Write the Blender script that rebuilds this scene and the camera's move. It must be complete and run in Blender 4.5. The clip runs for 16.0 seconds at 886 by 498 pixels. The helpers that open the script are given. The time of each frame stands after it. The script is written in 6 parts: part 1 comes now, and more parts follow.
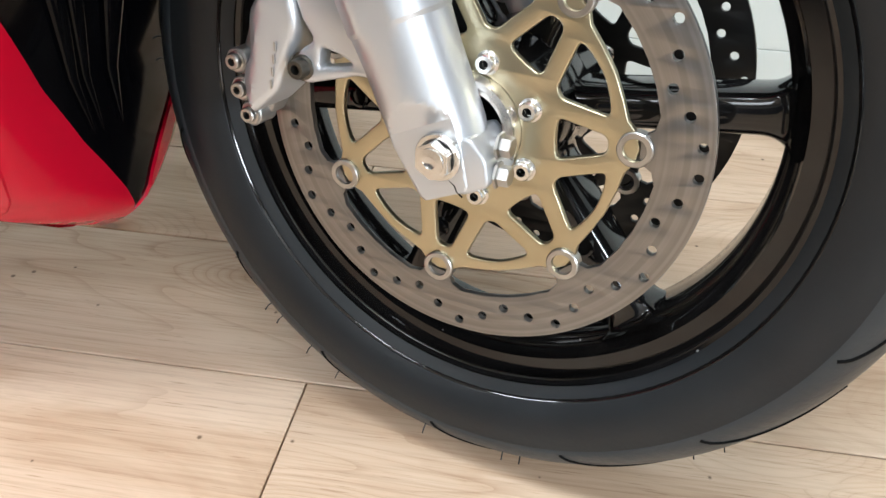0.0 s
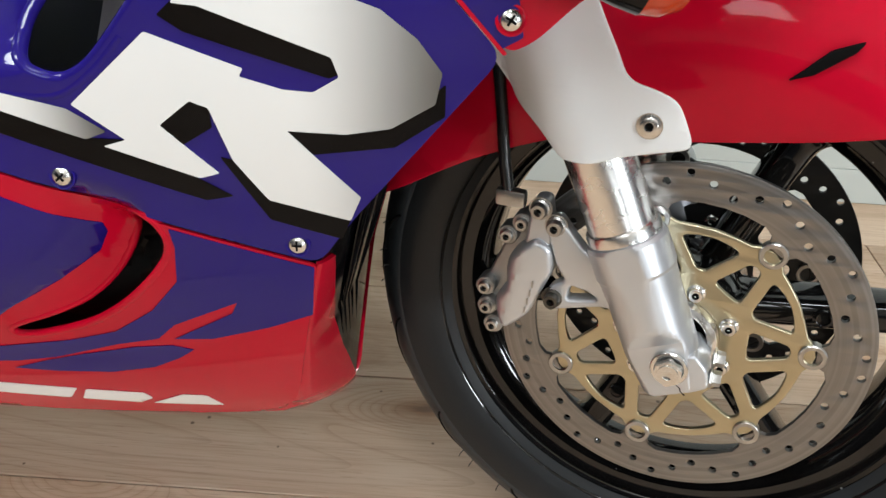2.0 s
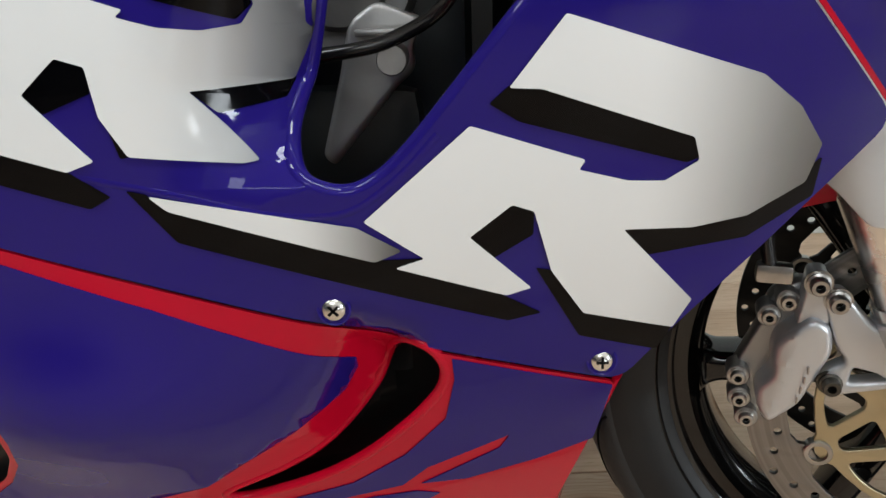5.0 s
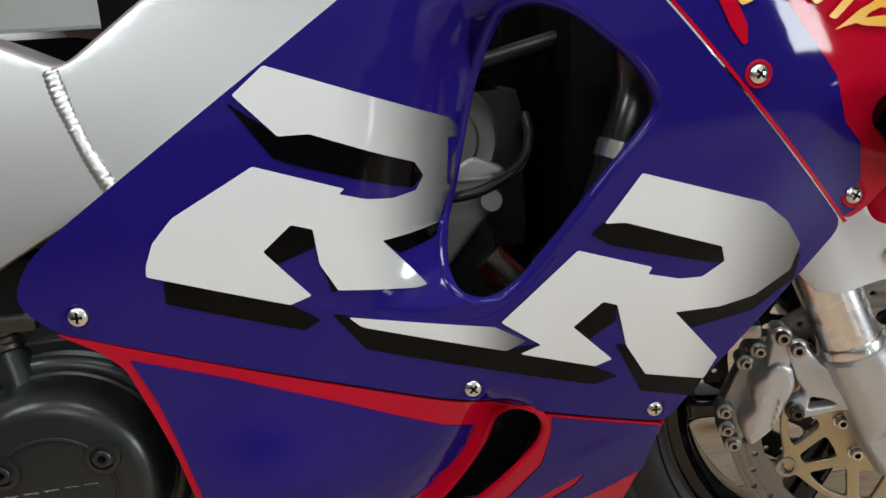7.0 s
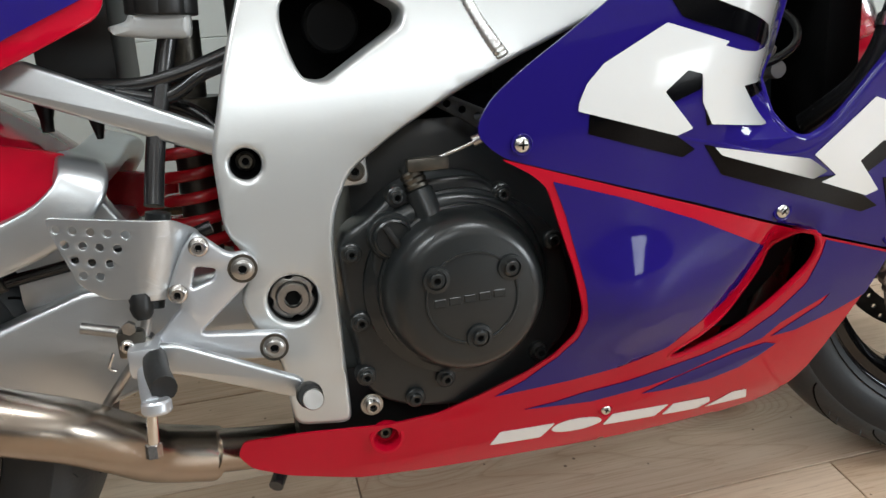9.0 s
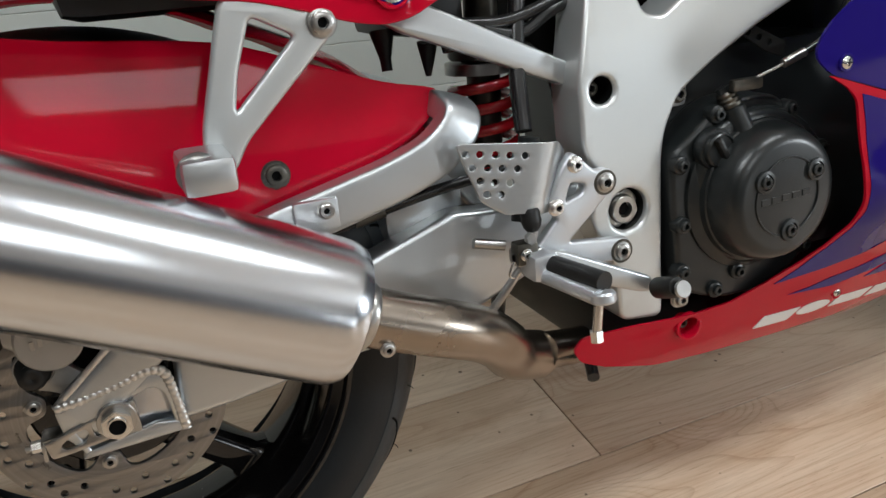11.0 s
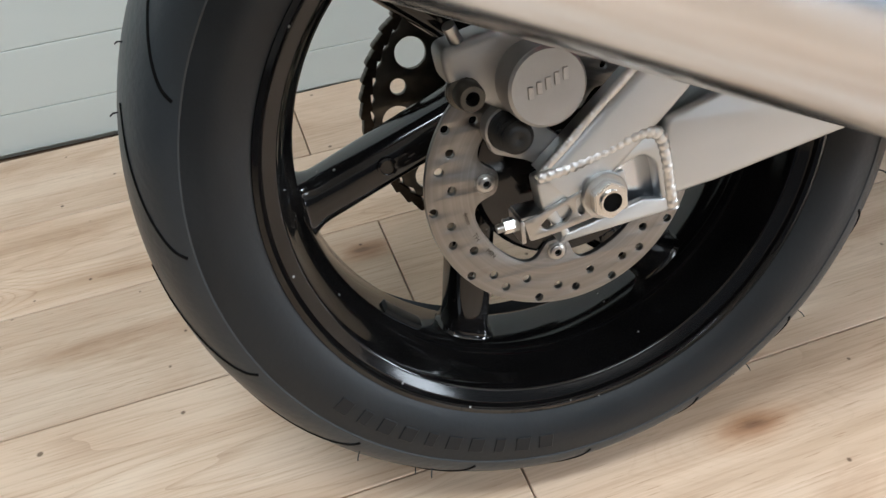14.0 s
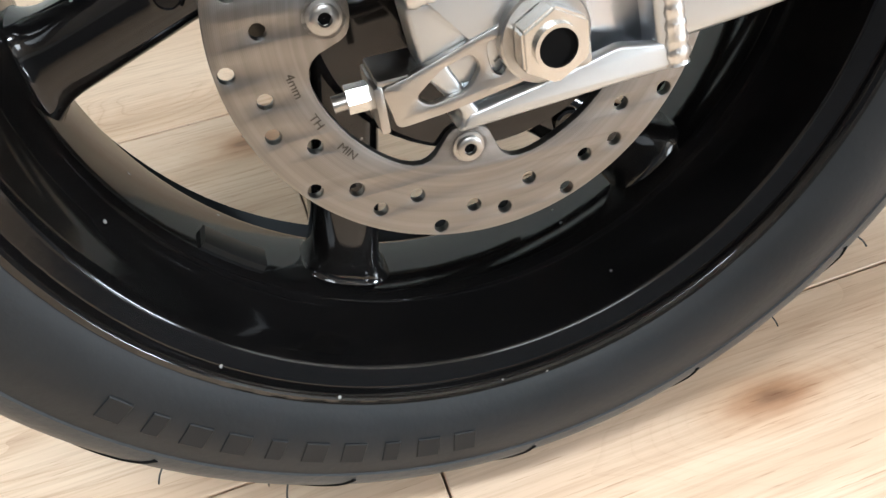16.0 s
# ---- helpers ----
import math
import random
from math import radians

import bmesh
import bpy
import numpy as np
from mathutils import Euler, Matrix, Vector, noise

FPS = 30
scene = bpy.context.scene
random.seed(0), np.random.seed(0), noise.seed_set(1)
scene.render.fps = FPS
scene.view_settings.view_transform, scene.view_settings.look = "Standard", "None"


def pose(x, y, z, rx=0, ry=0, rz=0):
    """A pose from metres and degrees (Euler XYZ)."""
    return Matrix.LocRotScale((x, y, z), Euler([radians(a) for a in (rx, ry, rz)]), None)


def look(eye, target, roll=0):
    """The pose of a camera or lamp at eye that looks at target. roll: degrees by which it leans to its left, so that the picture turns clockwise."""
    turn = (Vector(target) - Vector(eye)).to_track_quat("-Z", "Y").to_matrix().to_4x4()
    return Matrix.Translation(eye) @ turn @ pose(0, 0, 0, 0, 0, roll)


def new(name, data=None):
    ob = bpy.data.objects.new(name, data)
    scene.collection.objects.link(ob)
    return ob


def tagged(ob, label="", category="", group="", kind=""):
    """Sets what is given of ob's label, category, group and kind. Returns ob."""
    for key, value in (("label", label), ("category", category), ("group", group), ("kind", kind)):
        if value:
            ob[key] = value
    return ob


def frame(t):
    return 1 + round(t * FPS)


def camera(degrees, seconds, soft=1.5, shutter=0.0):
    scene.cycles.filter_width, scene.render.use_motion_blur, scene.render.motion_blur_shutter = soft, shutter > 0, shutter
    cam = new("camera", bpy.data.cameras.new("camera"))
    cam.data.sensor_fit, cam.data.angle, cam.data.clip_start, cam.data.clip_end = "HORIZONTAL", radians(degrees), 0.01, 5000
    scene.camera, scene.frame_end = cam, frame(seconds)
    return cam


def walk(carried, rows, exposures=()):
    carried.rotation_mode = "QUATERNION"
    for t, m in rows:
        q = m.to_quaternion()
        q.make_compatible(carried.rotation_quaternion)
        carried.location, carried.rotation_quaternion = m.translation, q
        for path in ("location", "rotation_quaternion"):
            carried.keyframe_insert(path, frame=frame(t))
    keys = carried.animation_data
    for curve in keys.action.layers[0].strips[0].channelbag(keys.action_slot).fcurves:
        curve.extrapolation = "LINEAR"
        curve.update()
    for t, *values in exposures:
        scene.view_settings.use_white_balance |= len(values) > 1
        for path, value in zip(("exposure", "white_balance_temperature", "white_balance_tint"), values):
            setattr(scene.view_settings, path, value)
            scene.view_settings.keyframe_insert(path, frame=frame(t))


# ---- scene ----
cam = camera(57.62, 16.0)
PATH = [
    (0, pose(1.4620, -0.3995, 0.5593, 53.87, -1.07, 10.83)),
    (0.5, pose(1.4310, -0.3624, 0.5382, 55.08, -1.70, 10.12)),
    (1, pose(1.4075, -0.3652, 0.5894, 55.57, -2.33, 8.76)),
    (1.5, pose(1.3315, -0.4265, 0.6891, 55.46, -2.27, 6.45)),
    (2, pose(1.2357, -0.4860, 0.7577, 56.08, -1.53, 5.48)),
    (2.5, pose(1.1587, -0.5087, 0.8232, 56.95, -0.56, 4.36)),
    (3, pose(1.0922, -0.4676, 0.8180, 56.96, 0.92, 3.64)),
    (3.2, pose(1.0797, -0.4565, 0.8017, 57.11, 1.37, 2.95)),
    (5.3, pose(1.0170, -0.3941, 0.7354, 60.81, 1.91, -0.81)),
    (5.5, pose(1.0162, -0.3912, 0.7517, 61.44, 1.55, -2.17)),
    (6, pose(0.9675, -0.4311, 0.8348, 63.27, 1.53, -5.55)),
    (6.2, pose(0.9316, -0.4522, 0.8540, 63.78, 1.68, -7.00)),
    (6.5, pose(0.8904, -0.4833, 0.8596, 64.50, 1.85, -8.03)),
    (7, pose(0.8687, -0.5158, 0.8320, 64.64, 1.91, -8.93)),
    (7.5, pose(0.8308, -0.5810, 0.7579, 64.26, 2.18, -9.29)),
    (8, pose(0.7534, -0.6171, 0.7087, 63.89, 2.11, -10.51)),
    (8.2, pose(0.7238, -0.6268, 0.6984, 63.79, 2.20, -10.65)),
    (8.5, pose(0.6463, -0.6251, 0.7144, 64.07, 1.65, -11.98)),
    (9, pose(0.4942, -0.6259, 0.7980, 63.50, 0.80, -14.08)),
    (9.5, pose(0.3821, -0.6119, 0.8507, 63.33, 0.12, -16.31)),
    (9.7, pose(0.3376, -0.5786, 0.8381, 62.70, -0.29, -17.88)),
    (10, pose(0.2543, -0.5603, 0.8432, 62.22, -0.39, -20.49)),
    (10.2, pose(0.1998, -0.5631, 0.8360, 61.85, -0.42, -22.14)),
    (12.3, pose(-0.0962, -0.6184, 0.7641, 58.00, 2.31, -22.20)),
    (12.5, pose(-0.1215, -0.6081, 0.7490, 57.62, 2.69, -21.22)),
    (13, pose(-0.1623, -0.5810, 0.7383, 56.13, 3.83, -18.55)),
    (13.5, pose(-0.1847, -0.5473, 0.7406, 53.19, 4.67, -16.88)),
    (14, pose(-0.2072, -0.3962, 0.6794, 49.71, 4.91, -16.59)),
    (14.5, pose(-0.1926, -0.2977, 0.6049, 46.77, 4.83, -16.52)),
    (15, pose(-0.1377, -0.2527, 0.5371, 44.52, 4.70, -16.65)),
    (15.5, pose(-0.1122, -0.2260, 0.5045, 42.87, 4.36, -17.06)),
    (16, pose(-0.0952, -0.2138, 0.5004, 41.93, 4.27, -17.56)),
]
# the clip's camera dims its picture over the pale fairing and opens up over the dark wheels
EXPOSURES = [(0.0, -0.1, 6250, 10), (0.5, -0.07, 6325, 10), (1.0, -0.06, 6400, 10), (1.5, -0.22, 6450, 10), (2.0, -0.59, 6500, 10), (2.5, -0.73, 6500, 10), (3.2, -0.96, 6500, 10), (5.3, -1.01, 6500, 10), (7.0, -1.17, 6500, 10), (7.5, -0.85, 6500, 10), (8.0, -0.5, 6500, 10), (8.5, -0.45, 6500, 10), (9.0, -0.75, 6500, 10), (9.5, -0.98, 6500, 10), (10.2, -0.98, 6500, 10), (12.3, -0.84, 6500, 10), (13.0, -0.57, 6380, 10), (14.0, -0.28, 6100, 10), (14.5, -0.08, 5950, 10), (15.0, 0.12, 6100, 10), (16.0, 0.30, 6200, 10)]   # seconds, stops, kelvin, tint
walk(cam, PATH, EXPOSURES)

# ---- light ----
world = bpy.data.worlds.new("world")
scene.world = world
world.use_nodes = True
_nt = world.node_tree
_bg = _nt.nodes["Background"]
_sky = _nt.nodes.new("ShaderNodeTexSky")
_sky.sky_type, _sky.sun_disc = "NISHITA", False
_sky.sun_elevation, _sky.sun_rotation = radians(35), radians(200)
_nt.links.new(_sky.outputs["Color"], _bg.inputs["Color"])
_bg.inputs["Strength"].default_value = 0.12


def area(name, place, target, sx, sy, watts, colour):
    lamp = bpy.data.lights.new(name, "AREA")
    lamp.shape, lamp.size, lamp.size_y, lamp.energy, lamp.color = "RECTANGLE", sx, sy, watts, colour
    ob = new(name, lamp)
    ob.matrix_world = look(place, target)
    return ob


# daylight in the side window and the added low one, and the ceiling panels
EAST = (-3.4, -2.5, 0.95, 2.05)    # y from, y to, sill, head of the side window
SOUTH = (3.10, 3.90, 0.40, 1.05)   # x from, x to, sill, head of the added low window behind the camera
area("window_daylight", (4.57, (EAST[0] + EAST[1]) / 2, (EAST[2] + EAST[3]) / 2), (0, -2.6, 0.9), EAST[1] - EAST[0] - 0.1, EAST[3] - EAST[2] - 0.1, 175, (0.88, 0.95, 1.0))
# unseen low window, made up to put a highlight on the lower fairing
area("window_daylight", ((SOUTH[0] + SOUTH[1]) / 2, -5.97, (SOUTH[2] + SOUTH[3]) / 2), (2.6, 0, 0.7), SOUTH[1] - SOUTH[0] - 0.1, SOUTH[3] - SOUTH[2] - 0.1, 20, (0.88, 0.95, 1.0))
# the third, deep panel is an added fill that brightens the metal
PANELS = [(-0.75, -0.55, 0.28), (1.45, -0.55, 0.28), (0.35, -2.60, 1.20)]   # x, y, depth
for _x, _y, _d in PANELS:
    area("ceiling_panel_light", (_x, _y, 2.56), (_x, _y, 0), 1.15, _d, 50, (0.905, 0.965, 1.0))


# ---- materials ----
def material(name, base, rough=0.5, metal=0.0, coat=0.0, second=None, scale=8.0, amount=0.5, stretch=(1, 1, 1), bump=0.0, bump_scale=60.0,
             rough_var=0.0, spec=0.5, detail=6.0):
    """A surface with two scales of variation: a broad mix to a second colour and a fine relief."""
    m = bpy.data.materials.new(name)
    m.use_nodes = True
    nt = m.node_tree
    n, k = nt.nodes, nt.links
    b = n["Principled BSDF"]
    b.inputs["Base Color"].default_value = (*base, 1)
    b.inputs["Roughness"].default_value, b.inputs["Metallic"].default_value = rough, metal
    b.inputs["Coat Weight"].default_value, b.inputs["Coat Roughness"].default_value = coat, 0.04
    b.inputs["Specular IOR Level"].default_value = spec
    tc = n.new("ShaderNodeTexCoord")
    mp = n.new("ShaderNodeMapping")
    mp.inputs["Scale"].default_value = stretch
    k.new(tc.outputs["Object"], mp.inputs["Vector"])
    if second or rough_var:
        t = n.new("ShaderNodeTexNoise")
        t.inputs["Scale"].default_value, t.inputs["Detail"].default_value = scale, detail
        k.new(mp.outputs["Vector"], t.inputs["Vector"])
        if second:
            r = n.new("ShaderNodeValToRGB")
            r.color_ramp.elements[0].position, r.color_ramp.elements[1].position = 0.5 - 0.5 * amount, 0.5 + 0.5 * amount
            r.color_ramp.elements[0].color, r.color_ramp.elements[1].color = (*base, 1), (*second, 1)
            k.new(t.outputs["Fac"], r.inputs["Fac"])
            k.new(r.outputs["Color"], b.inputs["Base Color"])
        if rough_var:
            mr = n.new("ShaderNodeMapRange")
            mr.inputs["To Min"].default_value, mr.inputs["To Max"].default_value = rough - rough_var, rough + rough_var
            k.new(t.outputs["Fac"], mr.inputs["Value"])
            k.new(mr.outputs["Result"], b.inputs["Roughness"])
    if bump:
        t2 = n.new("ShaderNodeTexNoise")
        t2.inputs["Scale"].default_value, t2.inputs["Detail"].default_value = bump_scale, 4
        k.new(mp.outputs["Vector"], t2.inputs["Vector"])
        bp = n.new("ShaderNodeBump")
        bp.inputs["Strength"].default_value, bp.inputs["Distance"].default_value = bump, 0.002
        k.new(t2.outputs["Fac"], bp.inputs["Height"])
        k.new(bp.outputs["Normal"], b.inputs["Normal"])
    return m


def wood_floor():
    m = bpy.data.materials.new("oak_laminate")
    m.use_nodes = True
    nt = m.node_tree
    n, k = nt.nodes, nt.links
    b = n["Principled BSDF"]
    b.inputs["Roughness"].default_value = 0.42
    tc, oi = n.new("ShaderNodeTexCoord"), n.new("ShaderNodeObjectInfo")
    off = n.new("ShaderNodeVectorMath")
    off.operation = "MULTIPLY_ADD"
    comb = n.new("ShaderNodeCombineXYZ")
    for i, f in enumerate((37.0, 19.0, 11.0)):
        mul = n.new("ShaderNodeMath")
        mul.operation = "MULTIPLY"
        mul.inputs[1].default_value = f
        k.new(oi.outputs["Random"], mul.inputs[0])
        k.new(mul.outputs[0], comb.inputs[i])
    off.inputs[1].default_value = (1, 1, 1)
    k.new(tc.outputs["Object"], off.inputs[0])
    k.new(comb.outputs[0], off.inputs[2])

    def mapped(vec, stretch):
        mp = n.new("ShaderNodeMapping")
        mp.inputs["Scale"].default_value = stretch
        k.new(vec, mp.inputs["Vector"])
        return mp.outputs[0]

    def tex(sc, stretch, detail, dist=0.0, rough=0.5):
        t = n.new("ShaderNodeTexNoise")
        t.inputs["Scale"].default_value, t.inputs["Detail"].default_value, t.inputs["Distortion"].default_value = sc, detail, dist
        t.inputs["Roughness"].default_value = rough
        k.new(mapped(off.outputs[0], stretch), t.inputs["Vector"])
        return t.outputs["Fac"]

    def math_(op, a, c):
        x = n.new("ShaderNodeMath")
        x.operation = op
        for i, v in enumerate((a, c)):
            if isinstance(v, (int, float)):
                x.inputs[i].default_value = v
            else:
                k.new(v, x.inputs[i])
        return x.outputs[0]

    def ramp(src, *stops):
        r = n.new("ShaderNodeValToRGB")
        while len(r.color_ramp.elements) < len(stops):
            r.color_ramp.elements.new(0.5)
        for e, (p, c) in zip(r.color_ramp.elements, stops):
            e.position, e.color = p, (*c, 1)
        k.new(src, r.inputs["Fac"])
        return r.outputs["Color"]

    def mix(fac, a, c, mode="MIX"):
        x = n.new("ShaderNodeMix")
        x.data_type, x.blend_type = "RGBA", mode
        if isinstance(fac, float):
            x.inputs["Factor"].default_value = fac
        else:
            k.new(fac, x.inputs["Factor"])
        k.new(a, x.inputs["A"])
        k.new(c, x.inputs["B"])
        return x.outputs["Result"]

    # broad bands of sapwood and heartwood
    broad = ramp(tex(1.0, (1.1, 9.0, 1), 3, 0.9), (0.30, (0.51, 0.38, 0.265)), (0.47, (0.635, 0.495, 0.365)), (0.66, (0.71, 0.58, 0.445)))
    # knots, with the growth rings bending round them
    vor = n.new("ShaderNodeTexVoronoi")
    vor.voronoi_dimensions = "2D"
    vor.inputs["Scale"].default_value = 1.0
    k.new(mapped(off.outputs[0], (1.9, 4.4, 1)), vor.inputs["Vector"])
    near = n.new("ShaderNodeMapRange")
    near.interpolation_type = "SMOOTHERSTEP"
    near.inputs["From Min"].default_value, near.inputs["From Max"].default_value = 0.30, 0.0
    k.new(vor.outputs["Distance"], near.inputs["Value"])
    field = math_("ADD", tex(1.0, (0.75, 6.5, 1), 2, 0.35), math_("MULTIPLY", near.outputs["Result"], 0.30))
    rings = math_("FRACT", math_("MULTIPLY", field, 21.0), 0.0)
    figure = ramp(rings, (0.0, (0.62, 0.51, 0.43)), (0.16, (0.93, 0.90, 0.87)), (0.55, (1, 1, 1)), (0.90, (0.90, 0.85, 0.80)))
    show = ramp(tex(1.0, (0.9, 3.2, 1), 2, 0.5), (0.40, (0.10, 0.10, 0.10)), (0.66, (0.62, 0.62, 0.62)))
    col = mix(show, broad, mix(1.0, broad, figure, "MULTIPLY"))
    # fine open grain
    grain = ramp(tex(1.0, (9, 330, 1), 5, 0.25, 0.62), (0.34, (0.66, 0.58, 0.52)), (0.54, (1, 1, 1)))
    col = mix(0.42, col, grain, "MULTIPLY")
    pores = ramp(tex(1.0, (26, 640, 1), 2, 0.0), (0.27, (0.52, 0.42, 0.34)), (0.36, (1, 1, 1)))
    col = mix(0.55, col, pores, "MULTIPLY")
    # smoky stains
    stain = ramp(tex(1.0, (2.4, 6.0, 1), 5, 0.8, 0.6), (0.30, (0.72, 0.64, 0.57)), (0.46, (1, 1, 1)))
    col = mix(0.75, col, stain, "MULTIPLY")
    nz = n.new("ShaderNodeTexNoise")
    nz.inputs["Scale"].default_value, nz.inputs["Detail"].default_value = 24, 4
    k.new(mapped(off.outputs[0], (0.6, 1.6, 1)), nz.inputs["Vector"])
    ragged = math_("ADD", vor.outputs["Distance"], math_("MULTIPLY", math_("SUBTRACT", nz.outputs["Fac"], 0.5), 0.11))
    knot = ramp(ragged, (0.012, (0.26, 0.16, 0.10)), (0.034, (0.58, 0.43, 0.33)), (0.075, (0.86, 0.79, 0.73)), (0.13, (1, 1, 1)))
    some = ramp(vor.outputs["Color"], (0.42, (0.10, 0.10, 0.10)), (0.58, (0.85, 0.85, 0.85)))
    col = mix(some, col, mix(1.0, col, knot, "MULTIPLY"))
    dirt = n.new("ShaderNodeTexVoronoi")
    dirt.voronoi_dimensions = "2D"
    dirt.inputs["Scale"].default_value = 7.5
    k.new(off.outputs[0], dirt.inputs["Vector"])
    speck = ramp(math_("ADD", dirt.outputs["Distance"], math_("MULTIPLY", math_("SUBTRACT", nz.outputs["Fac"], 0.5), 0.05)), (0.008, (0.16, 0.12, 0.09)), (0.020, (1, 1, 1)))
    col = mix(0.85, col, speck, "MULTIPLY")
    tone = n.new("ShaderNodeMapRange")
    tone.inputs["To Min"].default_value, tone.inputs["To Max"].default_value = 0.88, 1.06
    k.new(oi.outputs["Random"], tone.inputs["Value"])
    hs = n.new("ShaderNodeHueSaturation")
    hs.inputs["Saturation"].default_value, hs.inputs["Hue"].default_value = 1.10, 0.496
    k.new(tone.outputs["Result"], hs.inputs["Value"])
    k.new(col, hs.inputs["Color"])
    k.new(hs.outputs["Color"], b.inputs["Base Color"])
    bp = n.new("ShaderNodeBump")
    bp.inputs["Strength"].default_value, bp.inputs["Distance"].default_value = 0.10, 0.0008
    k.new(tex(1.0, (9, 330, 1), 5, 0.25, 0.62), bp.inputs["Height"])
    k.new(bp.outputs["Normal"], b.inputs["Normal"])
    return m


def faded_white(name, x0, x1, dark):
    """White film printed with a fade to black between x0 and x1, in fine dots."""
    m = material(name, (0.77, 0.79, 0.79), 0.22, coat=0.5)
    n, k = m.node_tree.nodes, m.node_tree.links
    tc, sep = n.new("ShaderNodeTexCoord"), n.new("ShaderNodeSeparateXYZ")
    k.new(tc.outputs["Object"], sep.inputs[0])
    mr = n.new("ShaderNodeMapRange")
    mr.interpolation_type = "SMOOTHSTEP"
    mr.inputs["From Min"].default_value, mr.inputs["From Max"].default_value = x0, x1
    k.new(sep.outputs["X"], mr.inputs["Value"])
    r = n.new("ShaderNodeValToRGB")
    r.color_ramp.elements[0].color = (0.77, 0.79, 0.79, 1)
    r.color_ramp.elements[1].color = (*dark, 1)
    k.new(mr.outputs["Result"], r.inputs["Fac"])
    k.new(r.outputs["Color"], n["Principled BSDF"].inputs["Base Color"])
    return m


def ringed_steel():
    """Brake disc face: fine turned rings round the wheel's axis (local y)."""
    m = material("disc_steel", (0.36, 0.345, 0.33), 0.33, 0.95, second=(0.27, 0.255, 0.24), scale=30, amount=0.8)
    n, k = m.node_tree.nodes, m.node_tree.links
    tc, w = n.new("ShaderNodeTexCoord"), n.new("ShaderNodeTexWave")
    w.wave_type, w.rings_direction, w.wave_profile = "RINGS", "Y", "SIN"
    w.inputs["Scale"].default_value, w.inputs["Distortion"].default_value, w.inputs["Detail"].default_value = 420, 3.0, 3
    k.new(tc.outputs["Object"], w.inputs["Vector"])
    flat, size, trk, rmp = n.new("ShaderNodeVectorMath"), n.new("ShaderNodeVectorMath"), n.new("ShaderNodeTexNoise"), n.new("ShaderNodeValToRGB")
    flat.operation, size.operation = "MULTIPLY", "LENGTH"
    flat.inputs[1].default_value = (1, 0, 1)
    trk.noise_dimensions = "1D"
    trk.inputs["Scale"].default_value, trk.inputs["Detail"].default_value = 240, 4
    rmp.color_ramp.elements[0].position, rmp.color_ramp.elements[1].position = 0.34, 0.66
    rmp.color_ramp.elements[0].color, rmp.color_ramp.elements[1].color = (0.235, 0.225, 0.215, 1), (0.285, 0.275, 0.265, 1)
    k.new(tc.outputs["Object"], flat.inputs[0])
    k.new(flat.outputs[0], size.inputs[0])
    k.new(size.outputs["Value"], trk.inputs["W"])
    k.new(trk.outputs["Fac"], rmp.inputs["Fac"])
    k.new(rmp.outputs["Color"], n["Principled BSDF"].inputs["Base Color"])
    bp = n.new("ShaderNodeBump")
    bp.inputs["Strength"].default_value, bp.inputs["Distance"].default_value = 0.10, 0.0004
    k.new(w.outputs["Fac"], bp.inputs["Height"])
    k.new(bp.outputs["Normal"], n["Principled BSDF"].inputs["Normal"])
    return m


def chipped(m, scale=40, size=0.050):
    """Small pale stone chips in a dark gloss finish."""
    n, k = m.node_tree.nodes, m.node_tree.links
    tc, v, r, x = n.new("ShaderNodeTexCoord"), n.new("ShaderNodeTexVoronoi"), n.new("ShaderNodeValToRGB"), n.new("ShaderNodeMix")
    v.inputs["Scale"].default_value = scale
    r.color_ramp.elements[0].position, r.color_ramp.elements[1].position = size * 0.7, size
    r.color_ramp.elements[0].color, r.color_ramp.elements[1].color = (0.30, 0.30, 0.29, 1), (0, 0, 0, 1)
    x.data_type, x.blend_type = "RGBA", "ADD"
    x.inputs["Factor"].default_value = 1.0
    b = n["Principled BSDF"]
    k.new(b.inputs["Base Color"].links[0].from_socket, x.inputs["A"])
    k.new(tc.outputs["Object"], v.inputs["Vector"])
    k.new(v.outputs["Distance"], r.inputs["Fac"])
    k.new(r.outputs["Color"], x.inputs["B"])
    k.new(x.outputs["Result"], b.inputs["Base Color"])
    return m


OAK = wood_floor()
JOINT = material("joint_dark", (0.16, 0.10, 0.06), 0.8)
WALLP = material("wall_paint", (0.62, 0.67, 0.645), 0.5, second=(0.58, 0.63, 0.605), scale=3, bump=0.10, bump_scale=90)
CEIL = material("ceiling_paint", (0.80, 0.80, 0.79), 0.8, second=(0.76, 0.76, 0.75), scale=2)
DIM = material("slate_wall", (0.075, 0.086, 0.104), 0.7, second=(0.092, 0.104, 0.124), scale=3)
PURPLE = material("purple_paint", (0.0135, 0.0075, 0.140), 0.05, spec=0.25, second=(0.0165, 0.009, 0.165), scale=4, bump=0.010, bump_scale=24)
RED = material("red_paint", (0.46, 0.0025, 0.019), 0.06, spec=0.20, second=(0.51, 0.004, 0.025), scale=4, bump=0.010, bump_scale=24)
WHITE = material("white_paint", (0.77, 0.79, 0.79), 0.2, spec=0.5, second=(0.73, 0.75, 0.755), scale=6)
BLACKF = material("black_film", (0.0010, 0.0010, 0.0015), 0.10, spec=0.14, second=(0.002, 0.002, 0.0025), scale=9)
YELLOW = material("yellow_film", (0.85, 0.42, 0.02), 0.3, coat=0.5)
ALU = material("brushed_aluminium", (0.60, 0.625, 0.635), 0.36, 0.90, second=(0.49, 0.51, 0.525), scale=9, bump=0.05, bump_scale=300, rough_var=0.10, stretch=(0.45, 1, 1))
